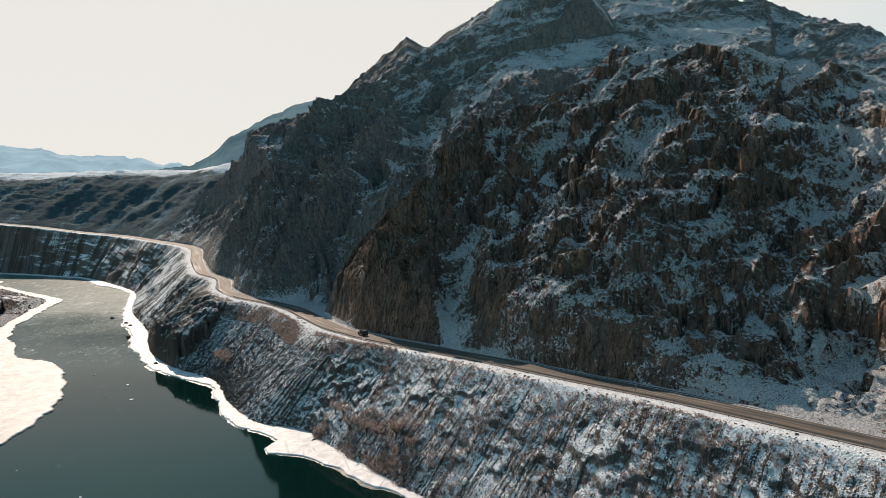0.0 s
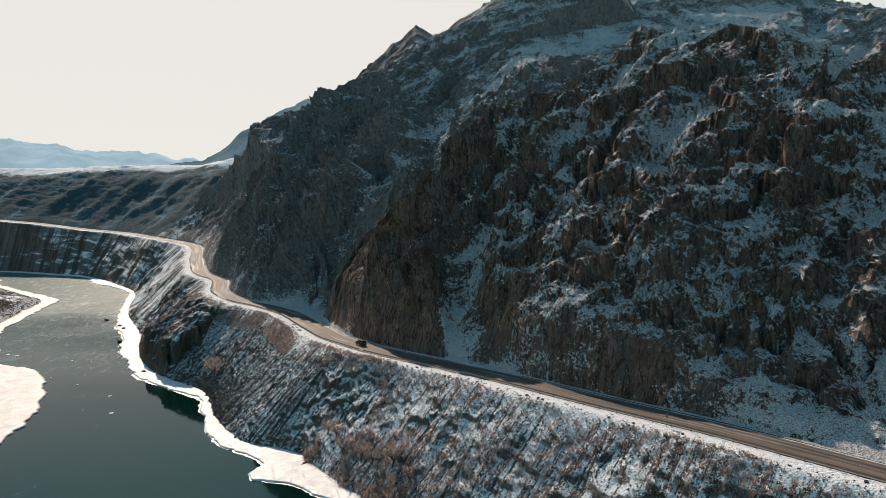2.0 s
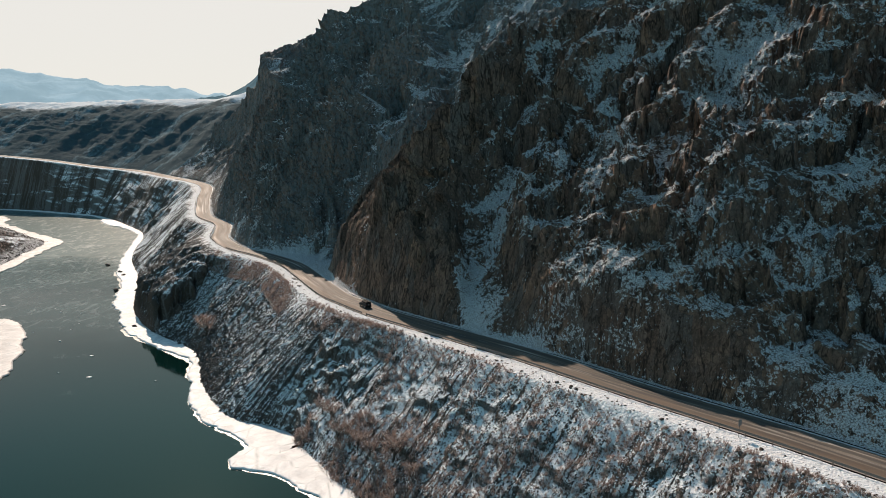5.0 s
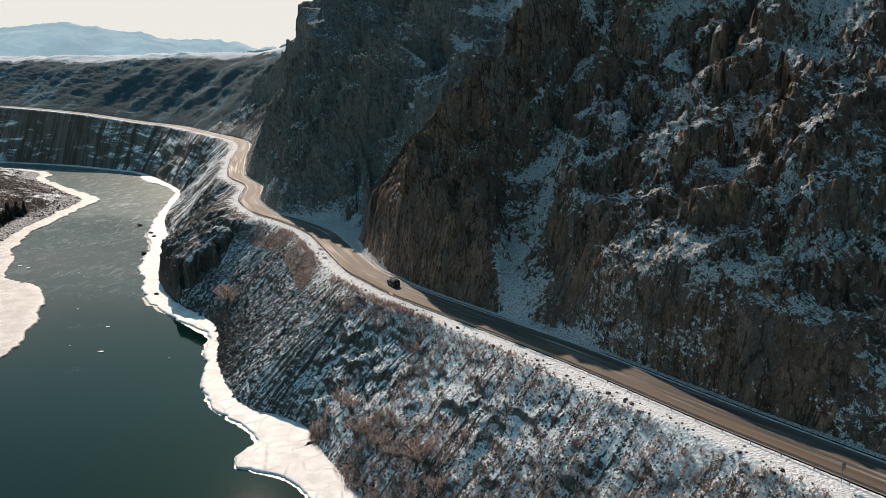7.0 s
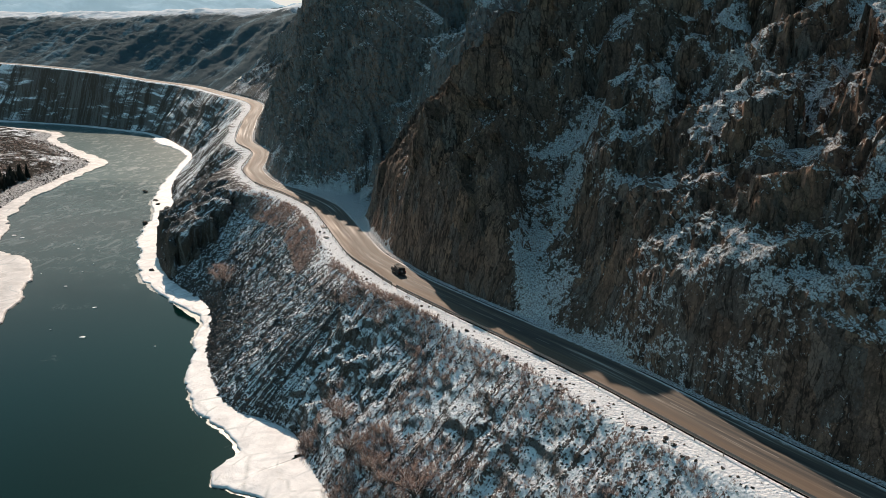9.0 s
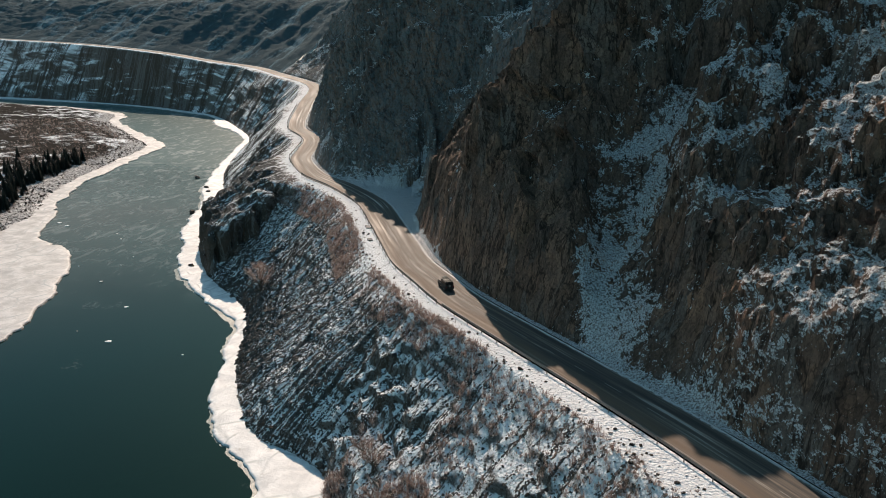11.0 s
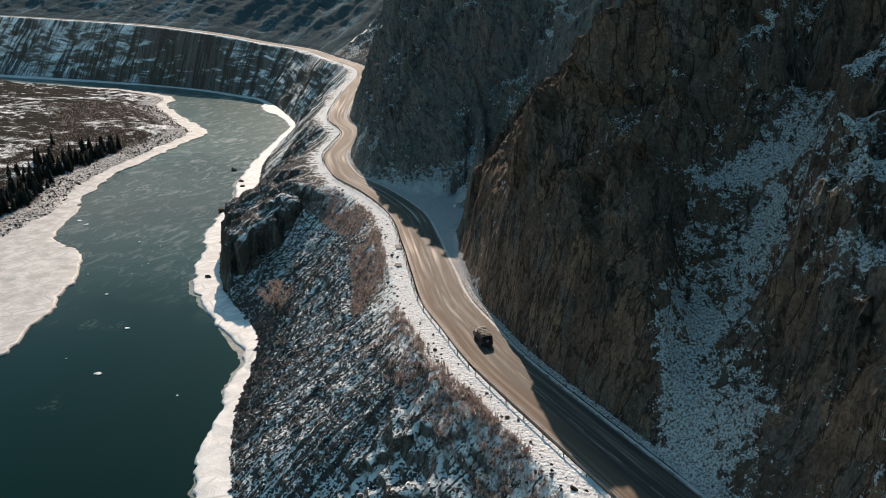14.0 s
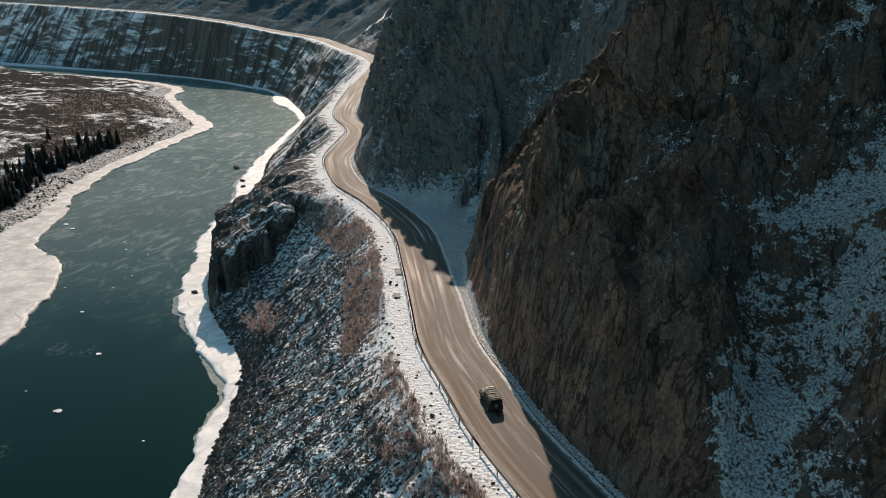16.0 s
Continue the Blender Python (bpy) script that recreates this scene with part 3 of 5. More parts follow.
def cliff_sheet(rows, dist, amp):
    """The mountain side over these rows of the road's walk, at these distances from the road."""
    u = U_ALL[rows]
    table = np.array([(0.0, *a, *b) for a, b in zip(RISE_NEAR, RISE_FAR)])
    H = np.empty((len(rows), len(dist)))
    key = np.stack([np.interp(u, RISE_AT, table[:, j]) for j in range(table.shape[1])], 1)
    step = np.median(np.diff(S_ALL[rows]))
    key = smooth_rows(key, max(1.0, 3.0 / step))
    foot_at = np.interp(u, [0, 5.0, 6.5, 9.5, 10.5, 11.5, 12.3, 13.2, 14.2, 15, 28], [0.5, 0.5, 0.8, 1.0, 1.4, 1.8, 3.4, 3.8, 2.0, 0.8, 0.5])
    for r in range(len(rows)):
        H[r] = np.interp(np.maximum(dist - foot_at[r], 0), OUT, key[r])
    strip = np.clip((foot_at[:, None] + 0.4 - dist[None, :]) / 1.2, 0, 1)
    H = smooth_rows(H.T, 2.0).T if len(dist) > 40 else H
    axis = np.interp(dist, [0, 5.6, 12, 18, 27, 70], [5.5, 6.1, 6.85, 7.1, 7.35, 7.6])[None, :]
    breadth = np.interp(dist, [0, 5.6, 12, 18, 27, 70], [0.88, 0.78, 0.56, 0.38, 0.26, 0.16])[None, :]
    stray = 0.07 * np.sin(dist / 6.5)[None, :] + 0.06 * np.sin(dist / 2.7 + 1.0)[None, :]
    chute = np.exp(-((u[:, None] - axis - stray) / breadth) ** 4) * np.clip((70 - dist) / 30.0, 0, 1)[None, :]
    ramp = np.interp(dist, [0, 2, 13, 17, 40, 70], [0, 0.5, 14.5, 21, 44, 66])[None, :]
    H = H * (1 - chute) + ramp * chute
    runnel = np.zeros(H.shape)
    for at, wide_at, reach in (([13.25, 13.5, 14.1, 14.9], [0.40, 0.12, 0.07, 0.04], 40.0), ([12.8, 13.05, 13.2, 13.45], [0.2, 0.05, 0.06, 0.05], 52.0)):
        mid_u, half = np.interp(dist, [2, 14, 24, 42], at)[None, :], np.interp(dist, [2, 14, 24, 42], wide_at)[None, :]
        runnel = np.maximum(runnel, np.exp(-((u[:, None] - mid_u - 0.3 * stray) / half) ** 2) * np.clip((reach - dist) / 12.0, 0, 1)[None, :])
    H = H - 2.6 * runnel * np.clip((dist - 3) / 5.0, 0, 1)[None, :]
    flat = np.stack([S_ALL[rows][:, None].repeat(len(dist), 1).ravel(), dist[None, :].repeat(len(rows), 0).ravel(), np.zeros(H.size)], 1)
    wob = (fbm(flat / 15.0, 3, 1)).reshape(H.shape)
    wall = np.clip((u[:, None] - axis - breadth) / 0.25, 0, 1) * np.clip((12.45 - u[:, None]) / 0.4, 0, 1) * np.clip((46 - dist) / 18.0, 0, 1)[None, :]
    crest = np.exp(-((u[:, None] - 4.3) / 1.0) ** 4) * np.clip((dist - 4) / 3.0, 0, 1)[None, :] * np.clip((60 - dist) / 20.0, 0, 1)[None, :]
    d = dist[None, :, None]
    near, wide = np.minimum(d, 18.0), np.maximum(d - 18.0, 0.0)
    XY = (EDGE[rows] + WIDE[rows][:, None] * N_NEAR[rows])[:, None, :] + N_NEAR[rows][:, None, :] * near + N_WIDE[rows][:, None, :] * wide
    X, Y = XY[..., 0], XY[..., 1]
    base = Z_ALL[rows][:, None]
    front, behind = ridge_height(X, Y, FRONT_RIDGE, 0.85, 0.95)
    back, _ = ridge_height(X, Y, BACK_RIDGE, 0.42, 0.5)
    far_in = np.clip((dist - 22) / 10.0, 0, 1)[None, :]
    trough = np.clip(behind / 20.0, 0, 1) * np.clip((105 - behind) / 60.0, 0, 1) * np.clip((X + 30) / 15.0, 0, 1)
    H = H - far_in * 24.0 * trough * (behind > 0)
    east = np.clip((X - 85) / 40.0, 0, 1) * np.clip((Y - 225) / 30.0, 0, 1)
    H = H - east * np.clip(H + base - np.interp(X, [80, 110, 150, 230], [112, 102, 95, 90]), 0, 60)
    H = np.where(far_in > 0, np.maximum(H, (front - base) * far_in), H)
    H = np.where(far_in > 0, np.maximum(H, (back - base) * far_in), H)
    # buttresses and steps: blocks of rock that stand at different heights
    ease = np.clip((dist - 1.5) / 8.0, 0, 1)[None, :]
    calm_far = np.clip(1.35 - dist / 130.0, 0.22, 1)[None, :]
    soft = (1 - 0.8 * chute) * ease * amp * calm_far
    drift = 9.0 * vnoise(flat / 26.0, 12) + 2.5 * vnoise(flat / 8.0, 13)
    for size, deep, tall, seed in ((15.0, 15.0, 8.0, 14), (6.5, 6.0, 3.2, 15), (2.7, 2.4, 1.5, 16)):
        block, rim = cells(np.stack([(flat[:, 0] + drift) / size, (flat[:, 1] + 0.5 * drift) / deep, flat[:, 0] * 0 + 0.5], 1), seed)
        H = H + soft * tall * (block.reshape(H.shape) - 0.5) * np.clip((dist - size * 0.4) / size, 0.2, 1)[None, :] * (1 - 0.6 * wall)
    step = (H + 9.0 * wob + 0.45 * S_ALL[rows][:, None]) / 9.5
    part_up = step - np.floor(step)
    stair = part_up ** 3 * (10 - 15 * part_up + 6 * part_up ** 2) - part_up
    H = H + soft * (1 - 0.85 * wall) * 7.0 * stair
    H[:, dist <= 1.0] = np.minimum(H[:, dist <= 1.0], 0.15)
    V = np.concatenate([XY, (base + H)[..., None]], 2)
    N = grid_normals(V)
    P = V.reshape(-1, 3)
    fade = (np.clip((dist - 1.5) / 12.0, 0, 1)[None, :] * np.maximum(calm_far, 0.4)).repeat(len(rows), 0).ravel()
    steep = 1.0 - 0.6 * np.clip((N[..., 2].ravel() - 0.5) * 2, 0, 1)
    q = P * (1, 1, 0.6)
    far = np.clip(dist / 60.0, 0.05, 1)[None, :].repeat(len(rows), 0).ravel()
    along = S_ALL[rows][:, None].repeat(len(dist), 1).ravel()
    down = dist[None, :].repeat(len(rows), 0).ravel()
    bend = 7.0 * vnoise(P / 26.0, 2) + 2.0 * vnoise(P / 9.0, 8)
    gully = np.stack([(along + bend) / 25.0, down / 120.0, along * 0], 1)
    rill = np.stack([(along + 0.6 * bend) / 8.0, down / 60.0, along * 0], 1)
    grow = np.clip(0.35 + down / 45.0, 0, 1)
    disp = 6.0 * fbm(q / 45.0, 3, 3, ridged=True) * far
    groove = fbm(gully, 2, 4, ridged=True) - 0.3
    disp += 9.0 * groove * fade * grow
    cut = fbm(rill, 3, 6, 0.5, ridged=True) - 0.3
    disp += 2.6 * cut * fade * grow
    tilt = P + 1.2 * vnoise(P / 6.0, 5)[:, None]
    block, rim = cells(tilt / (6.0, 6.0, 20.0), 21)
    disp += 2.2 * (block - 0.5) * fade * steep * grow + 3.9 * (block - 0.5) * wall.ravel() * np.clip(down / 4.0 - 0.6, 0, 1)
    block, rim = cells(tilt / (2.3, 2.3, 7.0), 25)
    disp += (1.3 * (block - 0.5) - 0.7 * np.clip(0.1 - rim, 0, 1) / 0.1) * fade * steep
    block, rim = cells(tilt / (1.0, 1.0, 2.2), 31)
    disp += 0.55 * (block - 0.5) * np.clip(fade * 2, 0, 1) * steep
    disp += 0.5 * fbm(P / 1.6, 3, 41, 0.6) * np.clip((dist - 0.6) / 4.0, 0, 1)[None, :].repeat(len(rows), 0).ravel()
    disp = np.maximum(disp, -0.22 * down - 0.6)
    pocket = 0.7 * np.exp(-((u - 13.1) / 0.75) ** 2)[:, None] * np.clip((75 - dist) / 40.0, 0, 1)[None, :]
    calm = 1 - np.maximum(np.maximum(0.55 * chute, pocket), 0.92 * strip)
    disp = disp * calm.ravel() * (1 + 0.9 * np.clip((u - 12.9) / 0.6, 0, 1)[:, None] * np.clip((19.5 - u) / 1.0, 0, 1)[:, None] * np.clip((80 - dist) / 40.0, 0, 1)[None, :]).ravel()
    push = np.concatenate([-N_WIDE[rows] * 0.8, np.full((len(rows), 1), 0.6)], 1)[:, None, :]
    V = V + push * (amp * disp).reshape(len(rows), len(dist), 1)
    floor = Z_ALL[rows][:, None] - 0.05
    V[..., 2] = np.maximum(V[..., 2], floor)
    rib = np.clip((axis - breadth - u[:, None]) / 0.2, 0, 1) * np.clip((u[:, None] - 5.0) / 0.5, 0, 1) * np.clip((dist - 3) / 4.0, 0, 1)[None, :] * np.clip((50 - dist) / 15.0, 0, 1)[None, :]
    hollow = np.clip(-0.55 * groove - 0.35 * cut, -0.3, 0.4).reshape(H.shape)
    foot = np.clip((9.0 - dist) / 7.0, 0, 1)[None, :] * np.clip((15.0 - u[:, None]) / 1.0, 0, 1) * np.clip((u[:, None] - 1.0) / 3.5, 0.35, 1)
    # how remote the rock lies: less snow, more of the painted haze
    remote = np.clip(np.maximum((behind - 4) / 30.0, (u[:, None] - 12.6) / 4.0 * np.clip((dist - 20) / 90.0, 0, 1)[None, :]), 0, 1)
    lie = 0.16 + 0.7 * hollow - 0.75 * wall * (1 - strip) + 0.45 * strip * np.clip((14.6 - u[:, None]) / 0.5, 0, 1) + 0.26 * runnel - 0.08 * chute + 0.12 * np.clip((u[:, None] - 12.7) / 0.5, 0, 1) * np.clip((19.0 - u[:, None]) / 1.0, -1.6, 1) - 0.16 * np.clip((3.9 - u[:, None]) / 0.8, 0, 1) + 0.10 * crest + 0.05 * pocket - 0.10 * rib + 0.26 * foot + 0.9 * np.exp(-((X - 56.5) ** 2 + (Y - 265) ** 2) / 3.2 ** 2) - 0.30 * remote
    lie = lie + 0.5 * fbm(P / (11.0, 11.0, 16.0), 3, 44).reshape(H.shape)
    lie = lie + np.clip(0.65 * (N[..., 2] - 0.50), -0.25, 0.18)      # bare upright faces, snowy ledges
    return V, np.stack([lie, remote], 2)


D_NEAR = np.concatenate([np.arange(0, 1, 0.5), np.arange(1, 14, 0.26), np.arange(14, 40, 0.5), 40 * 1.012 ** np.arange(0, 204)])
D_NEAR = D_NEAR[D_NEAR < 450]
rows_near = rows_for([(0, 2, 4), (2, 3.2, 2), (3.2, 19, 1)])
rows_mid = rows_for([(19, 22.2, 2)])
rows_mid = np.concatenate([rows_near[-1:], rows_mid[rows_mid > rows_near[-1]]])
rows_far = np.concatenate([rows_mid[-1:], rows_for([(22.2, 28, 6)])])
D_FAR = np.concatenate([np.arange(0, 40, 1.0), 40 * 1.014 ** np.arange(0, 175)])
D_FAR = D_FAR[D_FAR < 450]
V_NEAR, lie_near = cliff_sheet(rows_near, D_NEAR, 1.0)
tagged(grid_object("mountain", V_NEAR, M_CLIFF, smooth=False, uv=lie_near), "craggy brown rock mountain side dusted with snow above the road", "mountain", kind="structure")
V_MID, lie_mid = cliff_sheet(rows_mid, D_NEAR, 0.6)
tagged(grid_object("mountain_shoulder", V_MID, M_CLIFF, smooth=False, uv=lie_mid), "rocky mountain shoulder with frost and painted haze beyond the road bend", "mountain", kind="structure")
V_FARM, lie_far = cliff_sheet(rows_far, D_FAR, 0.3)
uv_far = np.stack([S_ALL[rows_far][:, None].repeat(len(D_FAR), 1), D_FAR[None, :].repeat(len(rows_far), 0)], 2)
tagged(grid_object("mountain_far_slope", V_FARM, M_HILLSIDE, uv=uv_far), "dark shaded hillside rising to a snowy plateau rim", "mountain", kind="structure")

# ---- the slope below the road, down to the river ----
BLUFF_AT = [0, 14.55, 14.70, 14.80, 15.3, 16.2, 17.0, 18.0, 28]
BLUFF = [-0.0, 0, 0.05, 0.95, 1.0, 0.9, 0.35, 0.0, 0]


def slope_sheet(rows, frac):
    u = U_ALL[rows]
    a = EDGE[rows] - N_NEAR[rows] * 0.2
    b = LAND[rows] - N_NEAR[rows] * 4.0
    f = frac[None, :]
    width = np.linalg.norm(b - a, axis=1)[:, None]
    XY = a[:, None, :] + (b - a)[:, None, :] * f[..., None]
    d = f * width
    verge = 4.4 + 1.0 * np.sin(S_ALL[rows] / 9.0)[:, None]
    g = np.clip((d - verge) / (width - 4.0 - verge), 0, 1.2)
    along = (d * 0.22).ravel()
    notch = 0.24 * vnoise(np.stack([along, along * 0 + 3.0, along * 0], 1), 57) + 0.16 * vnoise(np.stack([along * 3.1, along * 0 + 5.0, along * 0], 1), 58)
    bl = np.interp(u[:, None] + notch.reshape(d.shape), BLUFF_AT, BLUFF)
    slope = 1 - g * (1.06 - 0.06 * g)
    lip = 0.80 + 0.08 * np.sin(S_ALL[rows] / 3.1)[:, None]
    shelf = np.where(g < lip, 1 - 0.46 * (g / lip) ** 1.3, 0.54 * np.clip(1 - (g - lip) / (1 - lip), 0, 1) ** 0.8)
    prof = slope * (1 - bl) + shelf * bl
    prof = np.where(g > 1.0, -(g - 1.0) * 1.5, prof)
    z0 = Z_ALL[rows][:, None]
    Z = 0.5 + (z0 - 0.5) * prof - 0.05
    V = np.concatenate([XY, Z[..., None]], 2)
    N = grid_normals(V)
    P = V.reshape(-1, 3)
    fade = (np.clip((d - 3.5) / 6.0, 0, 1) * np.clip((1.02 - g) * 5, 0.12, 1)).ravel()
    steep = np.clip((0.75 - N[..., 2].ravel()) * 4, 0, 1)
    disp = 0.6 * fbm(P / 17.0, 3, 51) * fade + 0.4 * fbm(P / 3.0, 4, 52) * fade
    remote = np.clip((u - 18.5) / 1.5, 0, 1)[:, None].repeat(len(frac), 1).ravel()
    run = np.stack([(S_ALL[rows][:, None] + 0.3 * d).ravel() / 26.0, d.ravel() / 90.0, d.ravel() * 0], 1)
    disp += remote * fade * (2.4 * (fbm(run, 4, 59, 0.55, ridged=True) - 0.2) + 1.6 * fbm(P / 9.0, 3, 60))
    scree = (np.clip((u - 8.3) / 1.2, 0, 1) * np.clip((15.0 - u) / 0.6, 0, 1))[:, None].repeat(len(frac), 1).ravel()
    wander = 2.2 * vnoise(P / 11.0, 63) + 0.7 * vnoise(P / 3.5, 64)
    rill = np.stack([(S_ALL[rows][:, None].repeat(len(frac), 1).ravel() + wander) / 4.6, d.ravel() / 60.0, d.ravel() * 0], 1)
    disp += (0.25 + 0.75 * scree) * fade * 0.8 * (fbm(rill, 4, 65, 0.6, ridged=True) - 0.2)
    block, rim = cells(P / (3.0, 3.0, 4.5), 53)
    crag = np.clip(steep + bl.ravel() * 0.6, 0.05, 1) * fade * (1 - 0.85 * remote)
    disp += 2.6 * (block - 0.5) * crag + 1.6 * fbm(P / (5.0, 5.0, 3.5), 4, 67, 0.6, ridged=True) * crag
    block, rim = cells(P / 1.1, 54)
    disp += (0.2 + 0.35 * scree) * (block - 0.5) * fade
    disp += 0.06 * fbm(P / 1.2, 3, 55)
    V = V + N * disp.reshape(len(rows), len(frac), 1)
    uv = np.stack([S_ALL[rows][:, None].repeat(len(frac), 1), d], 2)
    return V, uv


FR = np.linspace(0, 1, 96)
rows_sl = rows_for([(0, 2, 4), (2, 19, 1), (19, 22, 3), (22, 28, 6)])
V_SLOPE, uv_slope = slope_sheet(rows_sl, FR)
tagged(grid_object("slope", V_SLOPE, M_SCREE, uv=uv_slope, flip=True), "steep scree slope dusted with snow between road and river", "slope", kind="structure")

# ---- the road ----
CR = np.linspace(0, ROAD_W, 13)
reach = CR[None, :] * (WIDE / ROAD_W)[rows_for([(0, 28, 2)])][:, None]
rows_rd = rows_for([(0, 28, 2)])
XY = EDGE[rows_rd][:, None, :] + N_NEAR[rows_rd][:, None, :] * reach[..., None]
Zr = Z_ALL[rows_rd][:, None] + 0.10 - 0.02 * np.abs(CR - 3.8)[None, :]
V_ROAD = np.concatenate([XY, Zr[..., None]], 2)
uv_road = np.stack([S_ALL[rows_rd][:, None].repeat(len(CR), 1), CR[None, :].repeat(len(rows_rd), 0)], 2)
tagged(grid_object("road", V_ROAD, M_ROAD, uv=uv_road), "two-lane asphalt mountain road with dust and snow streaks", "road", kind="structure")

# ---- river, ice and the far bank ----
wv = np.array([(-6000, -3000, 0), (900, -3000, 0), (900, 3000, 0), (-6000, 3000, 0)], float)
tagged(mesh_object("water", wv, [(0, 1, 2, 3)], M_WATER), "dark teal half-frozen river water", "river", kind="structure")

ICE_X = [172, 60, 10, -9, -20, -33, -46, -46, -51, -59, -67.5, -76, -79, -86, -94, -100, -110, -120, -124, -131, -138, -146, -160, -171, -178, -196, -201, -219, -243, -260, -288, -345, -450, -800]
ICE_Y = [-70, 70, 140, 166, 175, 190, 194.5, 204, 210, 216, 228, 249, 258, 264, 269, 275, 285, 299, 308, 318, 334, 353, 380, 403, 424, 475, 485, 506, 528, 554, 569, 589, 600, 612]
BANK_X = [-118, -119, -120, -124, -137, -152, -172, -185, -197, -210, -217, -226, -235, -278, -306, -330, -420, -700]
BANK_Y = [-300, 100, 203, 240, 273, 293, 305, 325, 345, 373, 405, 447, 462, 498, 525, 555, 575, 590]


def dense(xs, ys, step):
    u = np.linspace(0, len(xs) - 1, 4000)
    p = np.stack([spline(xs, u), spline(ys, u)], 1)
    ln = np.concatenate([[0], np.cumsum(np.linalg.norm(np.diff(p, axis=0), axis=1))])
    s = np.arange(0, ln[-1], step)
    return np.stack([np.interp(s, ln, p[:, 0]), np.interp(s, ln, p[:, 1])], 1), s


def ragged(p, s, amp, seed):
    t = np.gradient(p, axis=0)
    t /= np.linalg.norm(t, axis=1)[:, None] + 1e-9
    n = np.stack([t[:, 1], -t[:, 0]], 1)
    q = np.stack([s / 21.0, s * 0 + 0.5, s * 0 + 0.5], 1)
    return p + n * (amp * fbm(q, 6, seed, 0.74))[:, None], n


ice_p, ice_s = dense(ICE_X, ICE_Y, 0.6)
ice_e, ice_n = ragged(ice_p, ice_s, 3.6, 61)
cols = np.array([-0.35, 0.0, 0.0, 0.4, 1.0, 2.0, 4.0, 7.0, 11.0, 16.0])
hz = np.array([-0.25, 0.02, 0.30, 0.38, 0.42, 0.44, 0.5, 0.55, 0.5, 0.4])
V = np.zeros((len(ice_p), len(cols), 3))
V[..., :2] = ice_e[:, None, :] + smooth_rows(ice_n, 12)[:, None, :] * cols[None, :, None]
V[..., 2] = hz[None, :] + 0.16 * fbm(V.reshape(-1, 3) / 3.0, 3, 62).reshape(V.shape[:2]) * (cols > 0.2)[None, :]
tagged(grid_object("shore_ice", V, M_ICE), "white snow-covered shelf of shore ice along the road bank", "ice", kind="structure")

thin_p, _ = ragged(ice_p, ice_s, 4.6, 66)
reach = smooth_rows(np.clip(np.sum((thin_p - ice_p) * -smooth_rows(ice_n, 12), 1) * 1.0 + 0.2, 0.0, 3.5)[:, None], 2.5)[:, 0]
cols = np.linspace(0, 1, 5)
V = np.zeros((len(ice_p), len(cols), 3))
V[..., :2] = (ice_e + ice_n * 0.3)[:, None, :] - (smooth_rows(ice_n, 12) * (reach + 0.35)[:, None])[:, None, :] * cols[None, :, None]
V[..., 2] = 0.07 - 0.05 * cols[None, :]
tagged(grid_object("thin_ice", V, M_THIN, flip=True), "thin grey wet ice along the edge of the shore ice", "ice", kind="structure")

bk_p, bk_s = dense(BANK_X, BANK_Y, 1.2)
bk_e, bk_n = ragged(bk_p, bk_s, 5.0, 71)
bk_w = smooth_rows(bk_n, 60)
bk_w /= np.linalg.norm(bk_w, axis=1)[:, None]
cols = np.concatenate([[-0.3, 0.0, 0.0, 0.5, 1.2], np.linspace(2.5, 26, 16)])
hz = np.concatenate([[-0.25, 0.0, 0.28, 0.36, 0.4], np.linspace(0.42, 0.6, 16)])
V = np.zeros((len(bk_p), len(cols), 3))
wide = np.interp(bk_p[:, 1], [150, 240, 290, 306, 325, 345, 470, 500], [1.0, 1.6, 1.5, 0.9, 0.3, 0.28, 0.45, 0.3])
V[..., :2] = bk_e[:, None, :] - bk_w[:, None, :] * (cols[None, :] * wide[:, None])[..., None]
V[..., 2] = hz[None, :] + 0.2 * fbm(V.reshape(-1, 3) / 4.0, 3, 72).reshape(V.shape[:2]) * (cols > 0.4)[None, :]
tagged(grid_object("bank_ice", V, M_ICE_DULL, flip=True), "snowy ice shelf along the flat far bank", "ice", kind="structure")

bk_off = np.interp(bk_p[:, 1], [150, 240, 290, 306, 325, 345, 470, 500], [10, 26, 24, 12, 3.5, 3, 5, 3])
bk_off = bk_off * (1 + 0.35 * fbm(np.stack([bk_s / 14.0, bk_s * 0, bk_s * 0], 1), 4, 73))
rows_b = np.arange(0, len(bk_p), 2)
cols = np.concatenate([np.arange(0, 60, 1.5), 60 * 1.05 ** np.arange(0, 86)])
V = np.zeros((len(rows_b), len(cols), 3))
far_dir = np.array((-0.90, 0.43))
k = np.clip((cols - 60) / 200.0, 0, 1)[None, :, None]
V[..., :2] = (bk_p[rows_b] - bk_w[rows_b] * bk_off[rows_b][:, None])[:, None, :]
V[..., :2] += (-bk_w[rows_b])[:, None, :] * np.minimum(cols, 60)[None, :, None] + far_dir[None, None, :] * np.maximum(cols - 60, 0)[None, :, None]
P = V.reshape(-1, 3)
bh = np.interp(cols, [0, 3, 10, 22, 60, 400, 4000], [-0.6, 0.5, 1.8, 4.2, 6.0, 9.0, 12.0])
V[..., 2] = bh[None, :] + ((0.9 * fbm(P / 14.0, 4, 81) + 0.6 * fbm(P / 2.5, 3, 82)).reshape(V.shape[:2])) * np.clip(cols / 10.0, 0.35, 1)[None, :]
uvb = np.stack([bk_s[rows_b][:, None].repeat(len(cols), 1), cols[None, :].repeat(len(rows_b), 0)], 2)
tagged(grid_object("far_bank", V, M_BANK, uv=uvb, flip=True), "flat far bank with gravel bar, dark heath and snow drifts", "river bank", kind="structure")

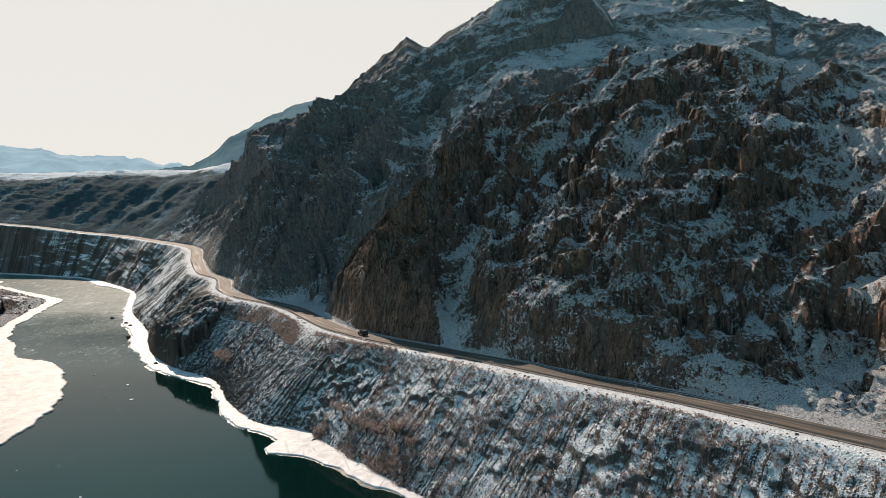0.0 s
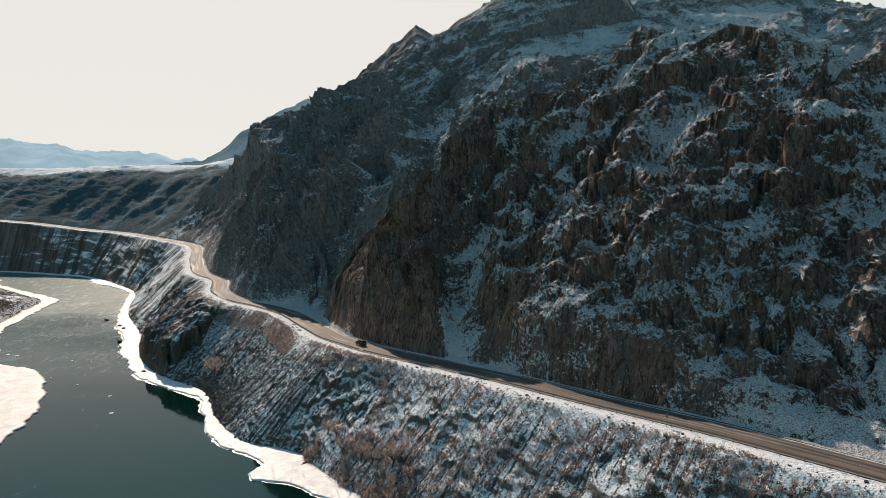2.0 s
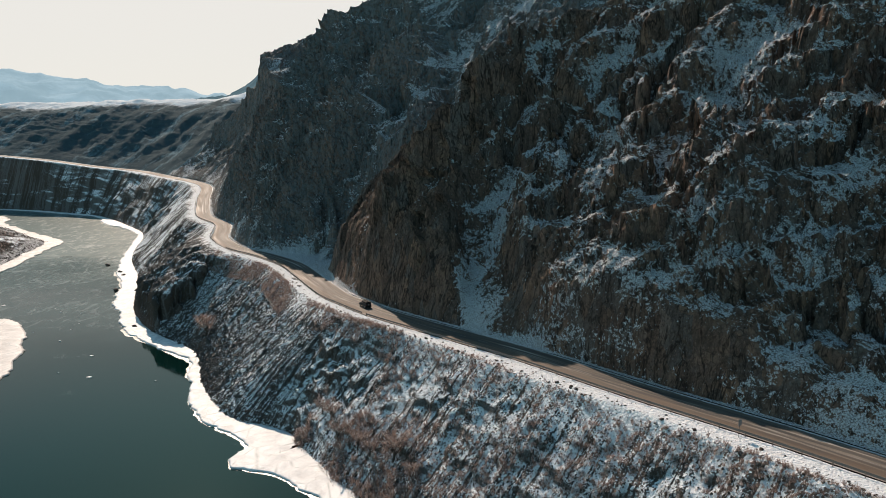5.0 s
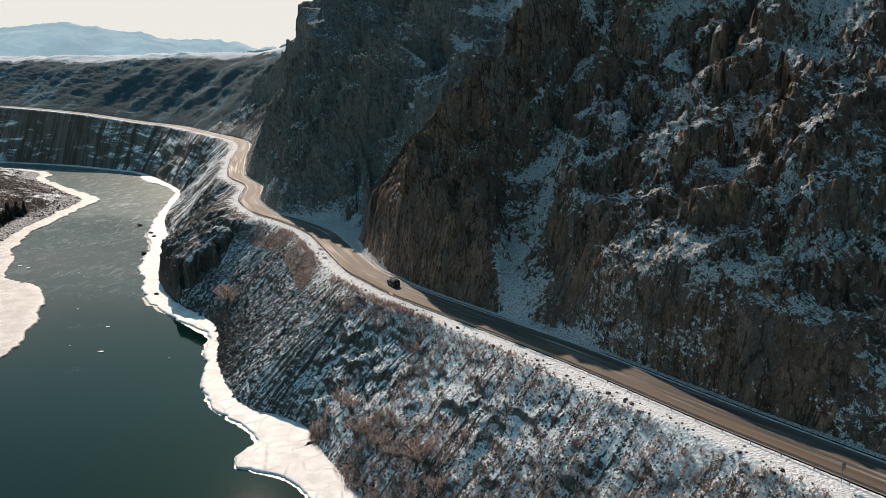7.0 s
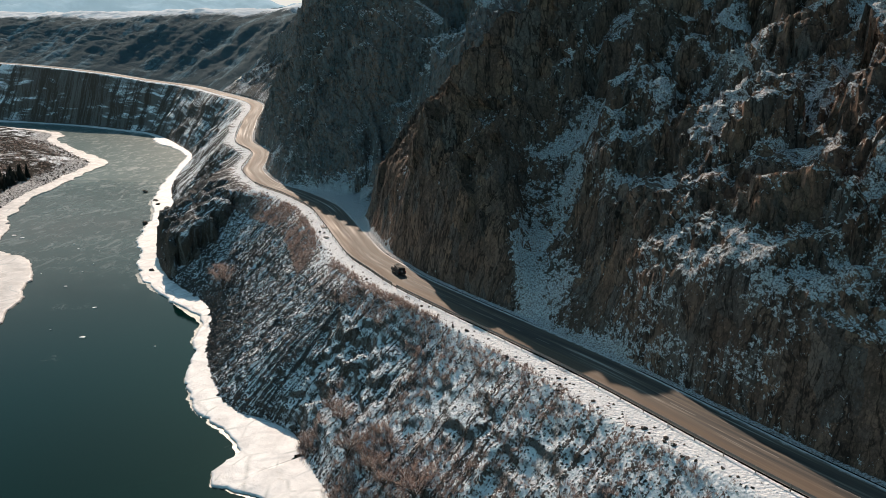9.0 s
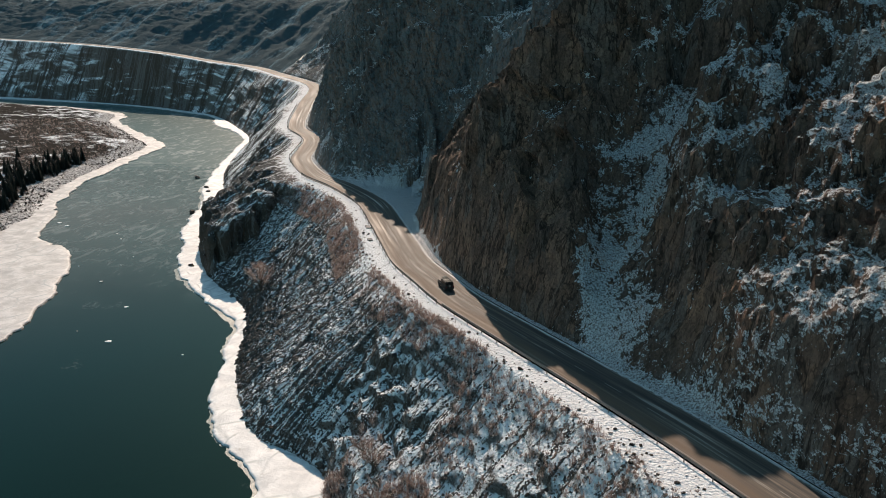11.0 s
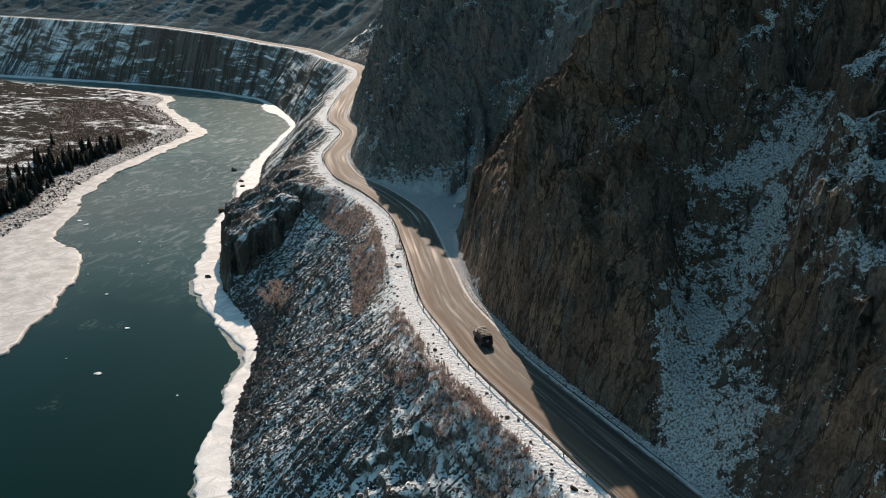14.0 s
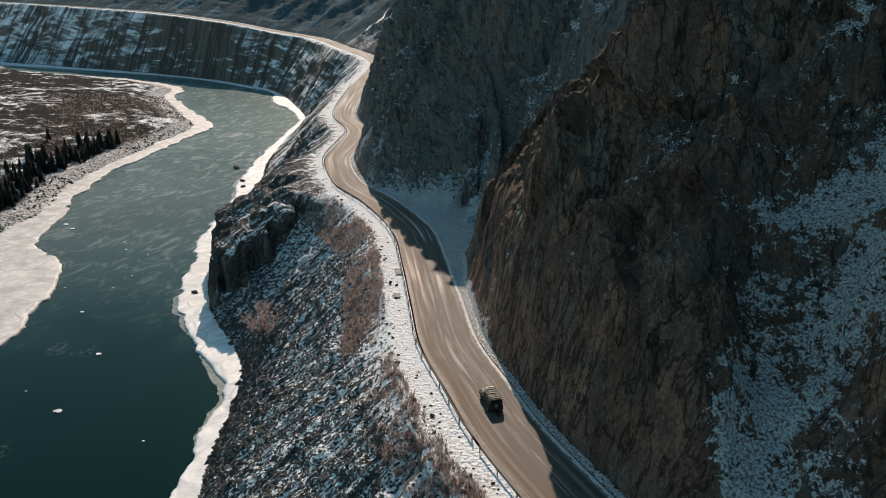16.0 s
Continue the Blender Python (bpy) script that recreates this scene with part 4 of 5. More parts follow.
gv = np.array([(-9000, -4500, -6), (4500, -4500, -6), (4500, 9000, -6), (-9000, 9000, -6)], float)
tagged(mesh_object("ground", gv, [(0, 1, 2, 3)], M_BANK, uv=np.array([(0, 900)] * 4, float)), "snowy valley ground reaching the horizon", "ground", kind="structure")


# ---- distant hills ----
def hill_material(name, low, high, haze_glow):
    """Far slopes whose bluish winter haze is put into the base colours and an even emission."""
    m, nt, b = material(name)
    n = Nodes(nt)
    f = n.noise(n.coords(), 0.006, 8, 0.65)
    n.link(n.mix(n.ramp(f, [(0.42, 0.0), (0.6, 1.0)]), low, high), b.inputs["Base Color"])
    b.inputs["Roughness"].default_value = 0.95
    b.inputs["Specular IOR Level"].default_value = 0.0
    b.inputs["Emission Color"].default_value = (*haze_glow, 1)
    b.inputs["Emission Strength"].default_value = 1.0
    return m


def ridge_sheet(name, az, el, dist, depth, mat, label, rough, seed):
    """A mountain chain whose crest stands at these bearings and heights (degrees), seen from the start of the flight."""
    a = np.linspace(az[0], az[-1], 260)
    e = np.interp(a, az, el)
    e = smooth_rows(e[:, None], 1.5)[:, 0]
    e = e + 0.3 * fbm(np.stack([a * 1.1, a * 0 + seed, a * 0], 1), 4, seed, 0.6)
    crest = 70 + dist * np.tan(np.radians(e))
    f = np.concatenate([np.linspace(0, 1, 40), np.linspace(1.05, 1.6, 6)])
    r = dist + depth * (f - 1)
    prof = np.where(f <= 1, f ** 0.8, 1 - (f - 1) * 0.8)
    V = np.zeros((len(a), len(f), 3))
    V[..., 0] = np.sin(np.radians(a))[:, None] * r[None, :]
    V[..., 1] = np.cos(np.radians(a))[:, None] * r[None, :]
    V[..., 2] = -5 + (crest[:, None] + 5) * prof[None, :]
    P = V.reshape(-1, 3)
    V[..., 2] += (rough * fbm(P / (depth * 0.35), 5, seed, ridged=True)).reshape(V.shape[:2]) * np.sin(np.clip(f, 0, 1) * np.pi * 0.93)[None, :]
    return tagged(grid_object(name, V, mat), label, "mountain", kind="structure")


ridge_sheet("backdrop_hill", [-21, -18, -17.1, -15.7, -13.5, -10.9, -8.9, -6, -2, 4], [0.4, 1.2, 1.66, 2.8, 4.0, 5.57, 6.01, 5.6, 4.5, 3], 1500, 700, hill_material("hazed_hill_rock", (0.035, 0.055, 0.065), (0.12, 0.16, 0.18), (0.045, 0.085, 0.105)), "snow-dusted mountain beyond the plateau with bluish haze painted on", 30, 91)
ridge_sheet("backdrop_mountains", [-62, -50, -42, -36, -32, -29.8, -28.2, -26.3, -25, -23.8, -22.8, -21.5, -20.5, -18, -12], [3.2, 2.6, 3.4, 2.2, 2.7, 2.41, 2.34, 1.76, 1.55, 1.85, 1.6, 1.8, 1.23, 1.0, 0.9], 3600, 900, hill_material("hazy_mountain", (0.10, 0.14, 0.17), (0.22, 0.27, 0.31), (0.27, 0.38, 0.44)), "distant mountain chain with pale blue haze painted on", 40, 95)


# ---- things ----
def part(name, bm, mat, parent, label="", smooth=False):
    """Links a bmesh as one mesh object under a thing or a part."""
    me = bpy.data.meshes.new(name)
    bm.normal_update()
    bm.to_mesh(me)
    bm.free()
    if smooth:
        me.polygons.foreach_set("use_smooth", np.ones(len(me.polygons), bool))
    me.materials.append(mat)
    ob = new(name, me)
    ob.parent = parent
    return tagged(ob, label)


def box(bm, size, at=(0, 0, 0), turn=None, bevel=0.0):
    m = Matrix.Translation(at) @ (turn or Matrix()) @ Matrix.Diagonal((*size, 1))
    made = bmesh.ops.create_cube(bm, size=1.0, matrix=m)
    if bevel:
        edges = list({e for v in made["verts"] for e in v.link_edges})
        bmesh.ops.bevel(bm, geom=edges, offset=bevel, segments=2, affect="EDGES")
    return bm


def rod(bm, a, b, r0, r1, sides=6):
    a, b = Vector(a), Vector(b)
    d = b - a
    m = Matrix.Translation((a + b) / 2) @ d.to_track_quat("Z", "Y").to_matrix().to_4x4()
    bmesh.ops.create_cone(bm, cap_ends=True, segments=sides, radius1=r0, radius2=r1, depth=d.length, matrix=m)


def on_road(x, side):
    """Place and heading at station x, so many metres from the road's river edge (towards the mountain: plus)."""
    i = min(int(station(x) * 2), len(S_ALL) - 2)
    p = EDGE[i] + N_NEAR[i] * side
    t = EDGE[i + 1] - EDGE[i]
    return Vector((p[0], p[1], Z_ALL[i])), math.degrees(math.atan2(t[1], t[0]))


def slope_point(s_row, f):
    """A point of the slope below the road."""
    r = int(np.clip(np.searchsorted(rows_sl, s_row), 0, len(rows_sl) - 1))
    c = f * (len(FR) - 1)
    c0 = int(min(c, len(FR) - 2))
    return V_SLOPE[r, c0] * (1 - (c - c0)) + V_SLOPE[r, c0 + 1] * (c - c0)


def twig_material():
    """Thin frosted twigs, which let some of the sun through."""
    m, nt, b = material("bare_twigs")
    n = Nodes(nt)
    p = n.coords()
    col = n.mix(n.noise(p, 0.5, 5, 0.65), (0.17, 0.110, 0.092), (0.42, 0.315, 0.275))
    col = n.mix(n.ramp(n.noise(p, 1.9, 5, 0.7), [(0.50, 0.0), (0.62, 0.75)]), col, (0.78, 0.76, 0.75))
    n.link(col, b.inputs["Base Color"])
    b.inputs["Roughness"].default_value = 0.9
    thin = n.add("ShaderNodeBsdfTranslucent")
    n.link(col, thin.inputs["Color"])
    both = n.add("ShaderNodeMixShader")
    both.inputs[0].default_value = 0.45
    n.link(b.outputs[0], both.inputs[1])
    n.link(thin.outputs[0], both.inputs[2])
    n.link(both.outputs[0], nt.nodes["Material Output"].inputs["Surface"])
    return m


rng = np.random.default_rng(7)
M_STEEL = plain("galvanised_steel", (0.15, 0.14, 0.13), 0.65, 0.4)
M_DARKSTEEL = plain("weathered_post", (0.16, 0.14, 0.12), 0.7, 0.3)
M_STONE = rock_material("stone", (0.12, 0.11, 0.10), (0.18, 0.155, 0.135), 0.55, 0.1, 0.2)
M_RUBBLE = plain("dark_rubble", (0.062, 0.057, 0.052), 0.85, 0, 0.6, 0.8)
M_TWIG = twig_material()
M_BARK = plain("bark", (0.075, 0.058, 0.046), 0.9, 0, 0.3, 2.0)
M_NEEDLE = plain("spruce_needles", (0.020, 0.030, 0.022), 0.85, 0, 0.45, 0.7)
M_LINE = plain("worn_road_paint", (0.20, 0.185, 0.165), 0.8, 0, 0.4, 1.2)
M_PAINT = plain("black_car_paint", (0.012, 0.013, 0.015), 0.6, 0.0, 0.2)
M_GLASS = plain("tinted_glass", (0.010, 0.012, 0.014), 0.06, 0.0, 0.1)
M_TYRE = plain("tyre_rubber", (0.018, 0.018, 0.018), 0.85)
M_RIM = plain("wheel_rim", (0.35, 0.35, 0.36), 0.35, 0.8)
M_RED = plain("red_lamp", (0.30, 0.012, 0.010), 0.3)
M_LAMP = plain("lamp_glass", (0.35, 0.35, 0.33), 0.3)
M_PLASTIC = plain("black_plastic", (0.025, 0.025, 0.026), 0.7)
M_RACK = plain("pale_roof_load", (0.22, 0.20, 0.17), 1.0)
M_SIGN = plain("sign_back", (0.17, 0.17, 0.17), 0.7, 0.0)
M_FLOE = M_ICE


# lane markings: worn dashes along the middle, thin lines along the edges
def lane_strip(name, a, b, side, width, mat, parent):
    k = np.arange(int(station(a) * 2), int(station(b) * 2), 2)
    V = np.zeros((len(k), 2, 3))
    for j, w in enumerate((-width / 2, width / 2)):
        V[:, j, :2] = EDGE[k] + N_NEAR[k] * (side * WIDE[k] / ROAD_W + w)[:, None]
        V[:, j, 2] = Z_ALL[k] + 0.106 - 0.02 * abs(side - 3.8)
    ob = grid_object(name, V, mat)
    ob.parent = parent
    return ob


road_ob = bpy.data.objects["road"]
for a in np.arange(1.5, 20.0, 0.42):
    lane_strip("centre_dash", a, a + 0.2, 3.9, 0.13, M_LINE, road_ob)
lane_strip("edge_line", 1.5, 20, 0.55, 0.12, M_LINE, road_ob)
lane_strip("edge_line", 1.5, 20, 7.05, 0.12, M_LINE, road_ob)


# ---- guardrail ----
def guardrail(first, last, label):
    base, _ = on_road(first, -0.55)
    rail = new("guardrail")
    rail.location = base
    tagged(rail, label, "guardrail", "guardrails along the road")
    bm = bmesh.new()
    box(bm, (0.11, 0.11, 0.95), (0, 0, 0.36), bevel=0.012)
    post = part("post", bm, M_DARKSTEEL, rail, "dark steel post")
    steps = np.arange(station(first), station(last), 4.0)
    pts = []
    for s in steps:
        i = int(s * 2)
        p = EDGE[i] - N_NEAR[i] * 0.55
        pts.append(Vector((p[0], p[1], Z_ALL[i])) - base)
    post.location = pts[0]
    for p in pts[1:]:
        o = new("post", post.data)
        o.parent, o.location = rail, p
    prof = [(0.0, 0.42), (0.05, 0.47), (0.05, 0.53), (0.0, 0.57), (0.0, 0.61), (0.05, 0.65), (0.05, 0.71), (0.0, 0.76), (-0.02, 0.76), (-0.02, 0.42)]
    for a, b in zip(pts, pts[1:]):
        d = (b - a)
        d.z = 0
        n = Vector((d.y, -d.x, 0)).normalized()
        bm = bmesh.new()
        rings = [[bm.verts.new(q + n * (0.06 + u) + Vector((0, 0, w))) for u, w in prof] for q in (a - d * 0.01, b + d * 0.01)]
        for k in range(len(prof)):
            bm.faces.new((rings[0][k], rings[0][(k + 1) % len(prof)], rings[1][(k + 1) % len(prof)], rings[1][k]))
        part("beam", bm, M_STEEL, rail)
    return rail


guardrail(1.6, 8.0, "low galvanised steel guardrail on dark posts beside the snowy verge")
guardrail(8.05, 15.2, "dark weathered steel guardrail along the road bend")
guardrail(15.6, 20.0, "weathered steel guardrail round the far road bend")


# ---- stones ----
def stone_mesh(seed, squash=0.7):
    bm = bmesh.new()
    bmesh.ops.create_icosphere(bm, subdivisions=2, radius=0.5)
    r = np.random.default_rng(seed)
    off = r.uniform(0, 50, 3)
    for v in bm.verts:
        q = Vector(v.co) * 2.4 + Vector(off)
        k = 1 + 0.42 * noise.noise(q) + 0.2 * noise.noise(q * 2.3)
        v.co = Vector((v.co.x * k * 1.2, v.co.y * k * 0.9, v.co.z * k * squash))
    for _ in range(5):
        n = Vector(r.normal(0, 1, 3)).normalized()
        for v in bm.verts:
            e = v.co.dot(n) - 0.34
            if e > 0:
                v.co -= n * e
    me = bpy.data.meshes.new("stone")
    bm.to_mesh(me)
    bm.free()
    me.materials.append(M_STONE)
    return me


stones = [stone_mesh(k) for k in range(7)]


def put_stone(p, size, name="boulder", label="dark angular stone lying in the snow of the verge", group="stones along the verge"):
    ob = new(name, stones[int(rng.integers(len(stones)))])
    ob.matrix_world = Matrix.Translation(Vector(p) + Vector((0, 0, 0.12 * size))) @ Euler((rng.uniform(-0.3, 0.3), rng.uniform(-0.3, 0.3), rng.uniform(0, 6.28))).to_matrix().to_4x4() @ Matrix.Diagonal((size, size * rng.uniform(0.7, 1.1), size * rng.uniform(0.6, 1.0), 1))
    return tagged(ob, label, "stone", group)


for s in np.arange(station(1.8), station(14.5), 0.75):
    if vnoise(np.array([(s / 5.0, 0.5, 0.5)]), 77)[0] + rng.normal(0, 0.3) > -0.15:
        r = int(np.searchsorted(rows_sl, int(s * 2)))
        width = uv_slope[r, -1, 1]
        put_stone(slope_point(int(s * 2), (rng.normal(3.7, 1.2)) / width), float(0.22 + 0.6 * rng.random() ** 2))


# rubble of the scree: too many to count
def scatter_stones(name, count, place, sizes, label, seed, mat=M_STONE):
    r = np.random.default_rng(seed)
    base = []
    for k in range(6):
        ang = np.array([(1, 0, 0), (-1, 0, 0), (0, 1, 0), (0, -1, 0), (0, 0, 1), (0, 0, -1), (0.7, 0.7, 0.3), (-0.7, 0.6, -0.2)], float)
        base.append(ang[:6] * r.uniform(0.55, 1.2, (6, 1)) + r.normal(0, 0.14, (6, 3)))
    tri = np.array([(0, 2, 4), (2, 1, 4), (1, 3, 4), (3, 0, 4), (2, 0, 5), (1, 2, 5), (3, 1, 5), (0, 3, 5)])
    vs, fs, k = [], [], 0
    for _ in range(count):
        p = place(r)
        if p is None:
            continue
        size = sizes(r)
        a = r.uniform(0, 6.28)
        c, sn = math.cos(a), math.sin(a)
        b = base[int(r.integers(6))] * size * np.array((1, 1, 0.75))
        vs.append(np.stack([b[:, 0] * c - b[:, 1] * sn, b[:, 0] * sn + b[:, 1] * c, b[:, 2]], 1) + p)
        fs.append(tri + 6 * k)
        k += 1
    return tagged(mesh_object(name, np.concatenate(vs), np.concatenate(fs), mat, smooth=False), label, "stones", kind="stuff")


def scree_place(a, b, lo, hi, power=1.0):
    def place(r):
        s = r.uniform(station(a), station(b))
        f = lo + (hi - lo) * r.random() ** power
        return slope_point(int(s * 2), f) + (0, 0, 0.02)
    return place


scatter_stones("scree_stones", 36000, scree_place(8.3, 14.8, 0.2, 0.97, 0.75), lambda r: 0.10 + 0.32 * r.random() ** 3, "loose dark scree stones on the slope", 3, M_RUBBLE)
scatter_stones("boulder_field", 1900, scree_place(9.0, 14.3, 0.55, 0.98, 0.6), lambda r: 0.25 + 0.75 * r.random() ** 3, "dark boulders low on the scree slope", 8, M_RUBBLE)
scatter_stones("shore_stones", 5200, scree_place(3, 20, 0.80, 0.99), lambda r: 0.15 + 0.55 * r.random() ** 4, "dark boulders at the foot of the slope by the shore ice", 4)
scatter_stones("verge_rubble", 3200, scree_place(1.5, 15.0, 0.03, 0.30, 0.6), lambda r: 0.06 + 0.26 * r.random() ** 3, "dark rubble strewn over the snowy verge", 6)
scatter_stones("slope_stones", 6000, scree_place(1, 8.8, 0.2, 0.97), lambda r: 0.10 + 0.25 * r.random() ** 3, "loose stones between the shrubs of the slope", 5)


# ---- shrubs ----
def scatter_twigs(name, count, place, sizes, blades, label, seed):
    """Bare brown shrubs: sprays of thin twigs."""
    r = np.random.default_rng(seed)
    vs, fs, k = [], [], 0
    for _ in range(count):
        p = place(r)
        h = sizes(r)
        for _ in range(blades):
            a, lean = r.uniform(0, 6.28), r.uniform(0.1, 1.0)
            d = np.array((math.cos(a) * lean, math.sin(a) * lean, 1.0)) * h * r.uniform(0.5, 1.0)
            w = np.array((-math.sin(a), math.cos(a), 0)) * h * 0.032
            root = p + r.normal(0, 0.12, 3) * (h, h, 0)
            mid = root + d * 0.55 + r.normal(0, 0.06, 3) * h
            vs += [root - w, root + w, mid + w * 0.8, mid - w * 0.8, root + d]
            fs += [(k, k + 1, k + 2), (k, k + 2, k + 3), (k + 3, k + 2, k + 4)]
            k += 5
    return tagged(mesh_object(name, np.array(vs), np.array(fs), M_TWIG, smooth=False), label, "shrubs", kind="stuff")


def shrub_place(a, b, lo, hi, seed, cut):
    def place(r):
        while True:
            p = scree_place(a, b, lo, hi)(r)
            if vnoise(np.array([p]) / 9.0, seed)[0] + 0.3 * r.normal() > cut:
                return p
    return place


scatter_twigs("slope_shrubs", 11000, shrub_place(1, 6.7, 0.13, 0.95, 5, -0.15), lambda r: r.uniform(0.4, 1.0), 15, "low bare brown shrubs on the snowy slope", 11)
scatter_twigs("verge_shrubs", 2600, shrub_place(6.7, 15.0, 0.11, 0.29, 6, -0.08), lambda r: r.uniform(0.5, 1.2), 14, "bare reddish-brown shrubs below the road verge", 12)
scatter_twigs("shore_shrubs", 450, shrub_place(5, 7.6, 0.55, 0.9, 8, 0.0), lambda r: r.uniform(0.9, 2.0), 18, "taller bare shrubs low on the slope", 13)


def bare_bush(p, h, label, seed):
    """A leafless tree: a short trunk that forks into limbs and sprays of twigs."""
    r = np.random.default_rng(seed)
    root = new("bare_tree")
    root.location = p
    tagged(root, label, "tree", "bare trees on the slope")
    bm = bmesh.new()
    rod(bm, (0, 0, -0.3), (0.05 * h, 0, 0.3 * h), 0.035 * h, 0.024 * h, 7)
    tips = []
    for k in range(9):
        a = k * 0.7 + r.uniform(0, 0.5)
        lean = r.uniform(0.35, 1.0)
        start = Vector((0.05 * h * (0.4 + 0.06 * k), 0, (0.12 + 0.02 * k) * h))
        end = start + Vector((math.cos(a) * lean, math.sin(a) * lean, 1.0)).normalized() * h * r.uniform(0.45, 0.75)
        rod(bm, start, end, 0.014 * h, 0.005 * h, 5)
        tips.append((start, end))
    part("trunk", bm, M_BARK, root)
    vs, fs, k = [], [], 0
    for start, end in tips:
        for _ in range(44):
            q = start.lerp(end, r.uniform(0.3, 1.0))
            d = ((end - start).normalized() + Vector(r.normal(0, 0.6, 3))).normalized() * h * r.uniform(0.12, 0.32)
            w = d.cross(Vector(r.normal(0, 1, 3))).normalized() * 0.011 * h
            vs += [q - w, q + w, q + d]
            fs.append((k, k + 1, k + 2))
            k += 3
    tw = mesh_object("crown", np.array([tuple(v) for v in vs]), np.array(fs), M_TWIG, smooth=False)
    tw.parent = root
    return root


def ground_at(x, y):
    d = (V_SLOPE[..., 0] - x) ** 2 + (V_SLOPE[..., 1] - y) ** 2
    i = np.unravel_index(np.argmin(d), d.shape)
    return Vector((x, y, float(V_SLOPE[i][2])))


for k, (x, y, h) in enumerate([(-79, 270, 7.5), (-25, 198, 5.5), (-27.5, 204, 4.5), (-12, 185, 7.5), (-17, 189, 5.0), (-20, 193, 4.5), (-30, 207, 4.0), (-8, 178, 4.5), (-83, 277, 4.0)]):
    bare_bush(ground_at(x, y), h, "bare reddish-brown tree with fine twigs on the slope", 30 + k)


# ---- spruces of the far bank ----
def spruce():
    root = new("spruce")
    bm = bmesh.new()
    rod(bm, (0, 0, -0.5), (0, 0, 7.6), 0.16, 0.03, 7)
    part("trunk", bm, M_BARK, root)
    r = np.random.default_rng(50)
    vs, fs, k = [], [], 0
    for layer in range(26):
        z = 0.7 + layer * 0.275
        reach = 1.75 * (1 - layer / 27.0) ** 0.85 + 0.12
        for _ in range(13):
            a = r.uniform(0, 6.28)
            q = reach * r.uniform(0.7, 1.15)
            o = np.array((math.cos(a), math.sin(a), 0))
            w = np.array((-math.sin(a), math.cos(a), 0)) * (0.22 + 0.14 * q)
            c = np.array((0, 0, z + r.uniform(-0.12, 0.12)))
            tip = c + o * q - (0, 0, 0.28 * q)
            m = c + o * q * 0.55 + (0, 0, 0.03)
            vs += [c, m - w, tip, m + w]
            fs += [(k, k + 1, k + 2), (k, k + 2, k + 3)]
            k += 4
    crown = mesh_object("crown", np.array(vs), np.array(fs), M_NEEDLE, smooth=False)
    crown.parent = root
    return tagged(root, "dark green spruce on the far river bank", "tree", "spruces on the far bank")


def bank_height(c):
    return float(np.interp(c, [0, 3, 10, 22, 60, 400, 4000], [-0.6, 0.5, 1.8, 4.2, 6.0, 9.0, 12.0]))


first = spruce()
near_idx = [i for i in range(0, len(bk_p)) if 262 < bk_p[i, 1] < 410 and bk_p[i, 0] > -240]
for k in range(285):
    i = near_idx[int(rng.integers(len(near_idx)))]
    c = float(np.clip(11 + rng.gamma(1.5, 3.6), 9, 48))
    p = bk_p[i] - bk_w[i] * (bk_off[i] + c)
    size = float(rng.uniform(0.38, 0.85))
    m = pose(p[0], p[1], bank_height(c) - 0.3, 0, 0, float(rng.uniform(0, 360))) @ Matrix.Diagonal((size, size, size * float(rng.uniform(0.85, 1.15)), 1))
    if k == 0:
        first.matrix_world = m
    else:
        ob = copy_thing(first, m)
        ob.matrix_basis = m


def bank_place(lo, hi, y0, y1):
    idx = [i for i in range(len(bk_p)) if y0 < bk_p[i, 1] < y1 and bk_p[i, 0] > -330]

    def place(r):
        i = idx[int(r.integers(len(idx)))]
        c = r.uniform(lo, hi)
        q = bk_p[i] - bk_w[i] * (bk_off[i] + c)
        return np.array((q[0], q[1], bank_height(c) + 0.1))
    return place


scatter_stones("bar_stones", 5000, bank_place(0, 13, 200, 520), lambda r: 0.12 + 0.5 * r.random() ** 4, "grey cobbles and boulders of the gravel bar", 21)
scatter_twigs("heath_shrubs", 3000, bank_place(10, 60, 230, 520), lambda r: r.uniform(0.5, 1.6), 8, "dark leafless shrubs on the far bank heath", 22)


# ---- ice floes and stones in the river ----
def floe(x, y, size, label, seed):
    r = np.random.default_rng(seed)
    bm = bmesh.new()
    n = 11
    ring = [(math.cos(k / n * 6.283) * r.uniform(0.6, 1.15) * size, math.sin(k / n * 6.283) * r.uniform(0.4, 0.9) * size) for k in range(n)]
    lo = [bm.verts.new((a, b, -0.12)) for a, b in ring]
    hi = [bm.verts.new((a * 0.95, b * 0.95, 0.10 + 0.05 * r.random())) for a, b in ring]
    mid = bm.verts.new((0, 0, 0.16))
    for k in range(n):
        bm.faces.new((lo[k], lo[(k + 1) % n], hi[(k + 1) % n], hi[k]))
        bm.faces.new((hi[k], hi[(k + 1) % n], mid))
    ob = part("ice_floe", bm, M_FLOE, None)
    ob.location = (x, y, 0)
    return tagged(ob, label, "ice", "ice floes on the river")


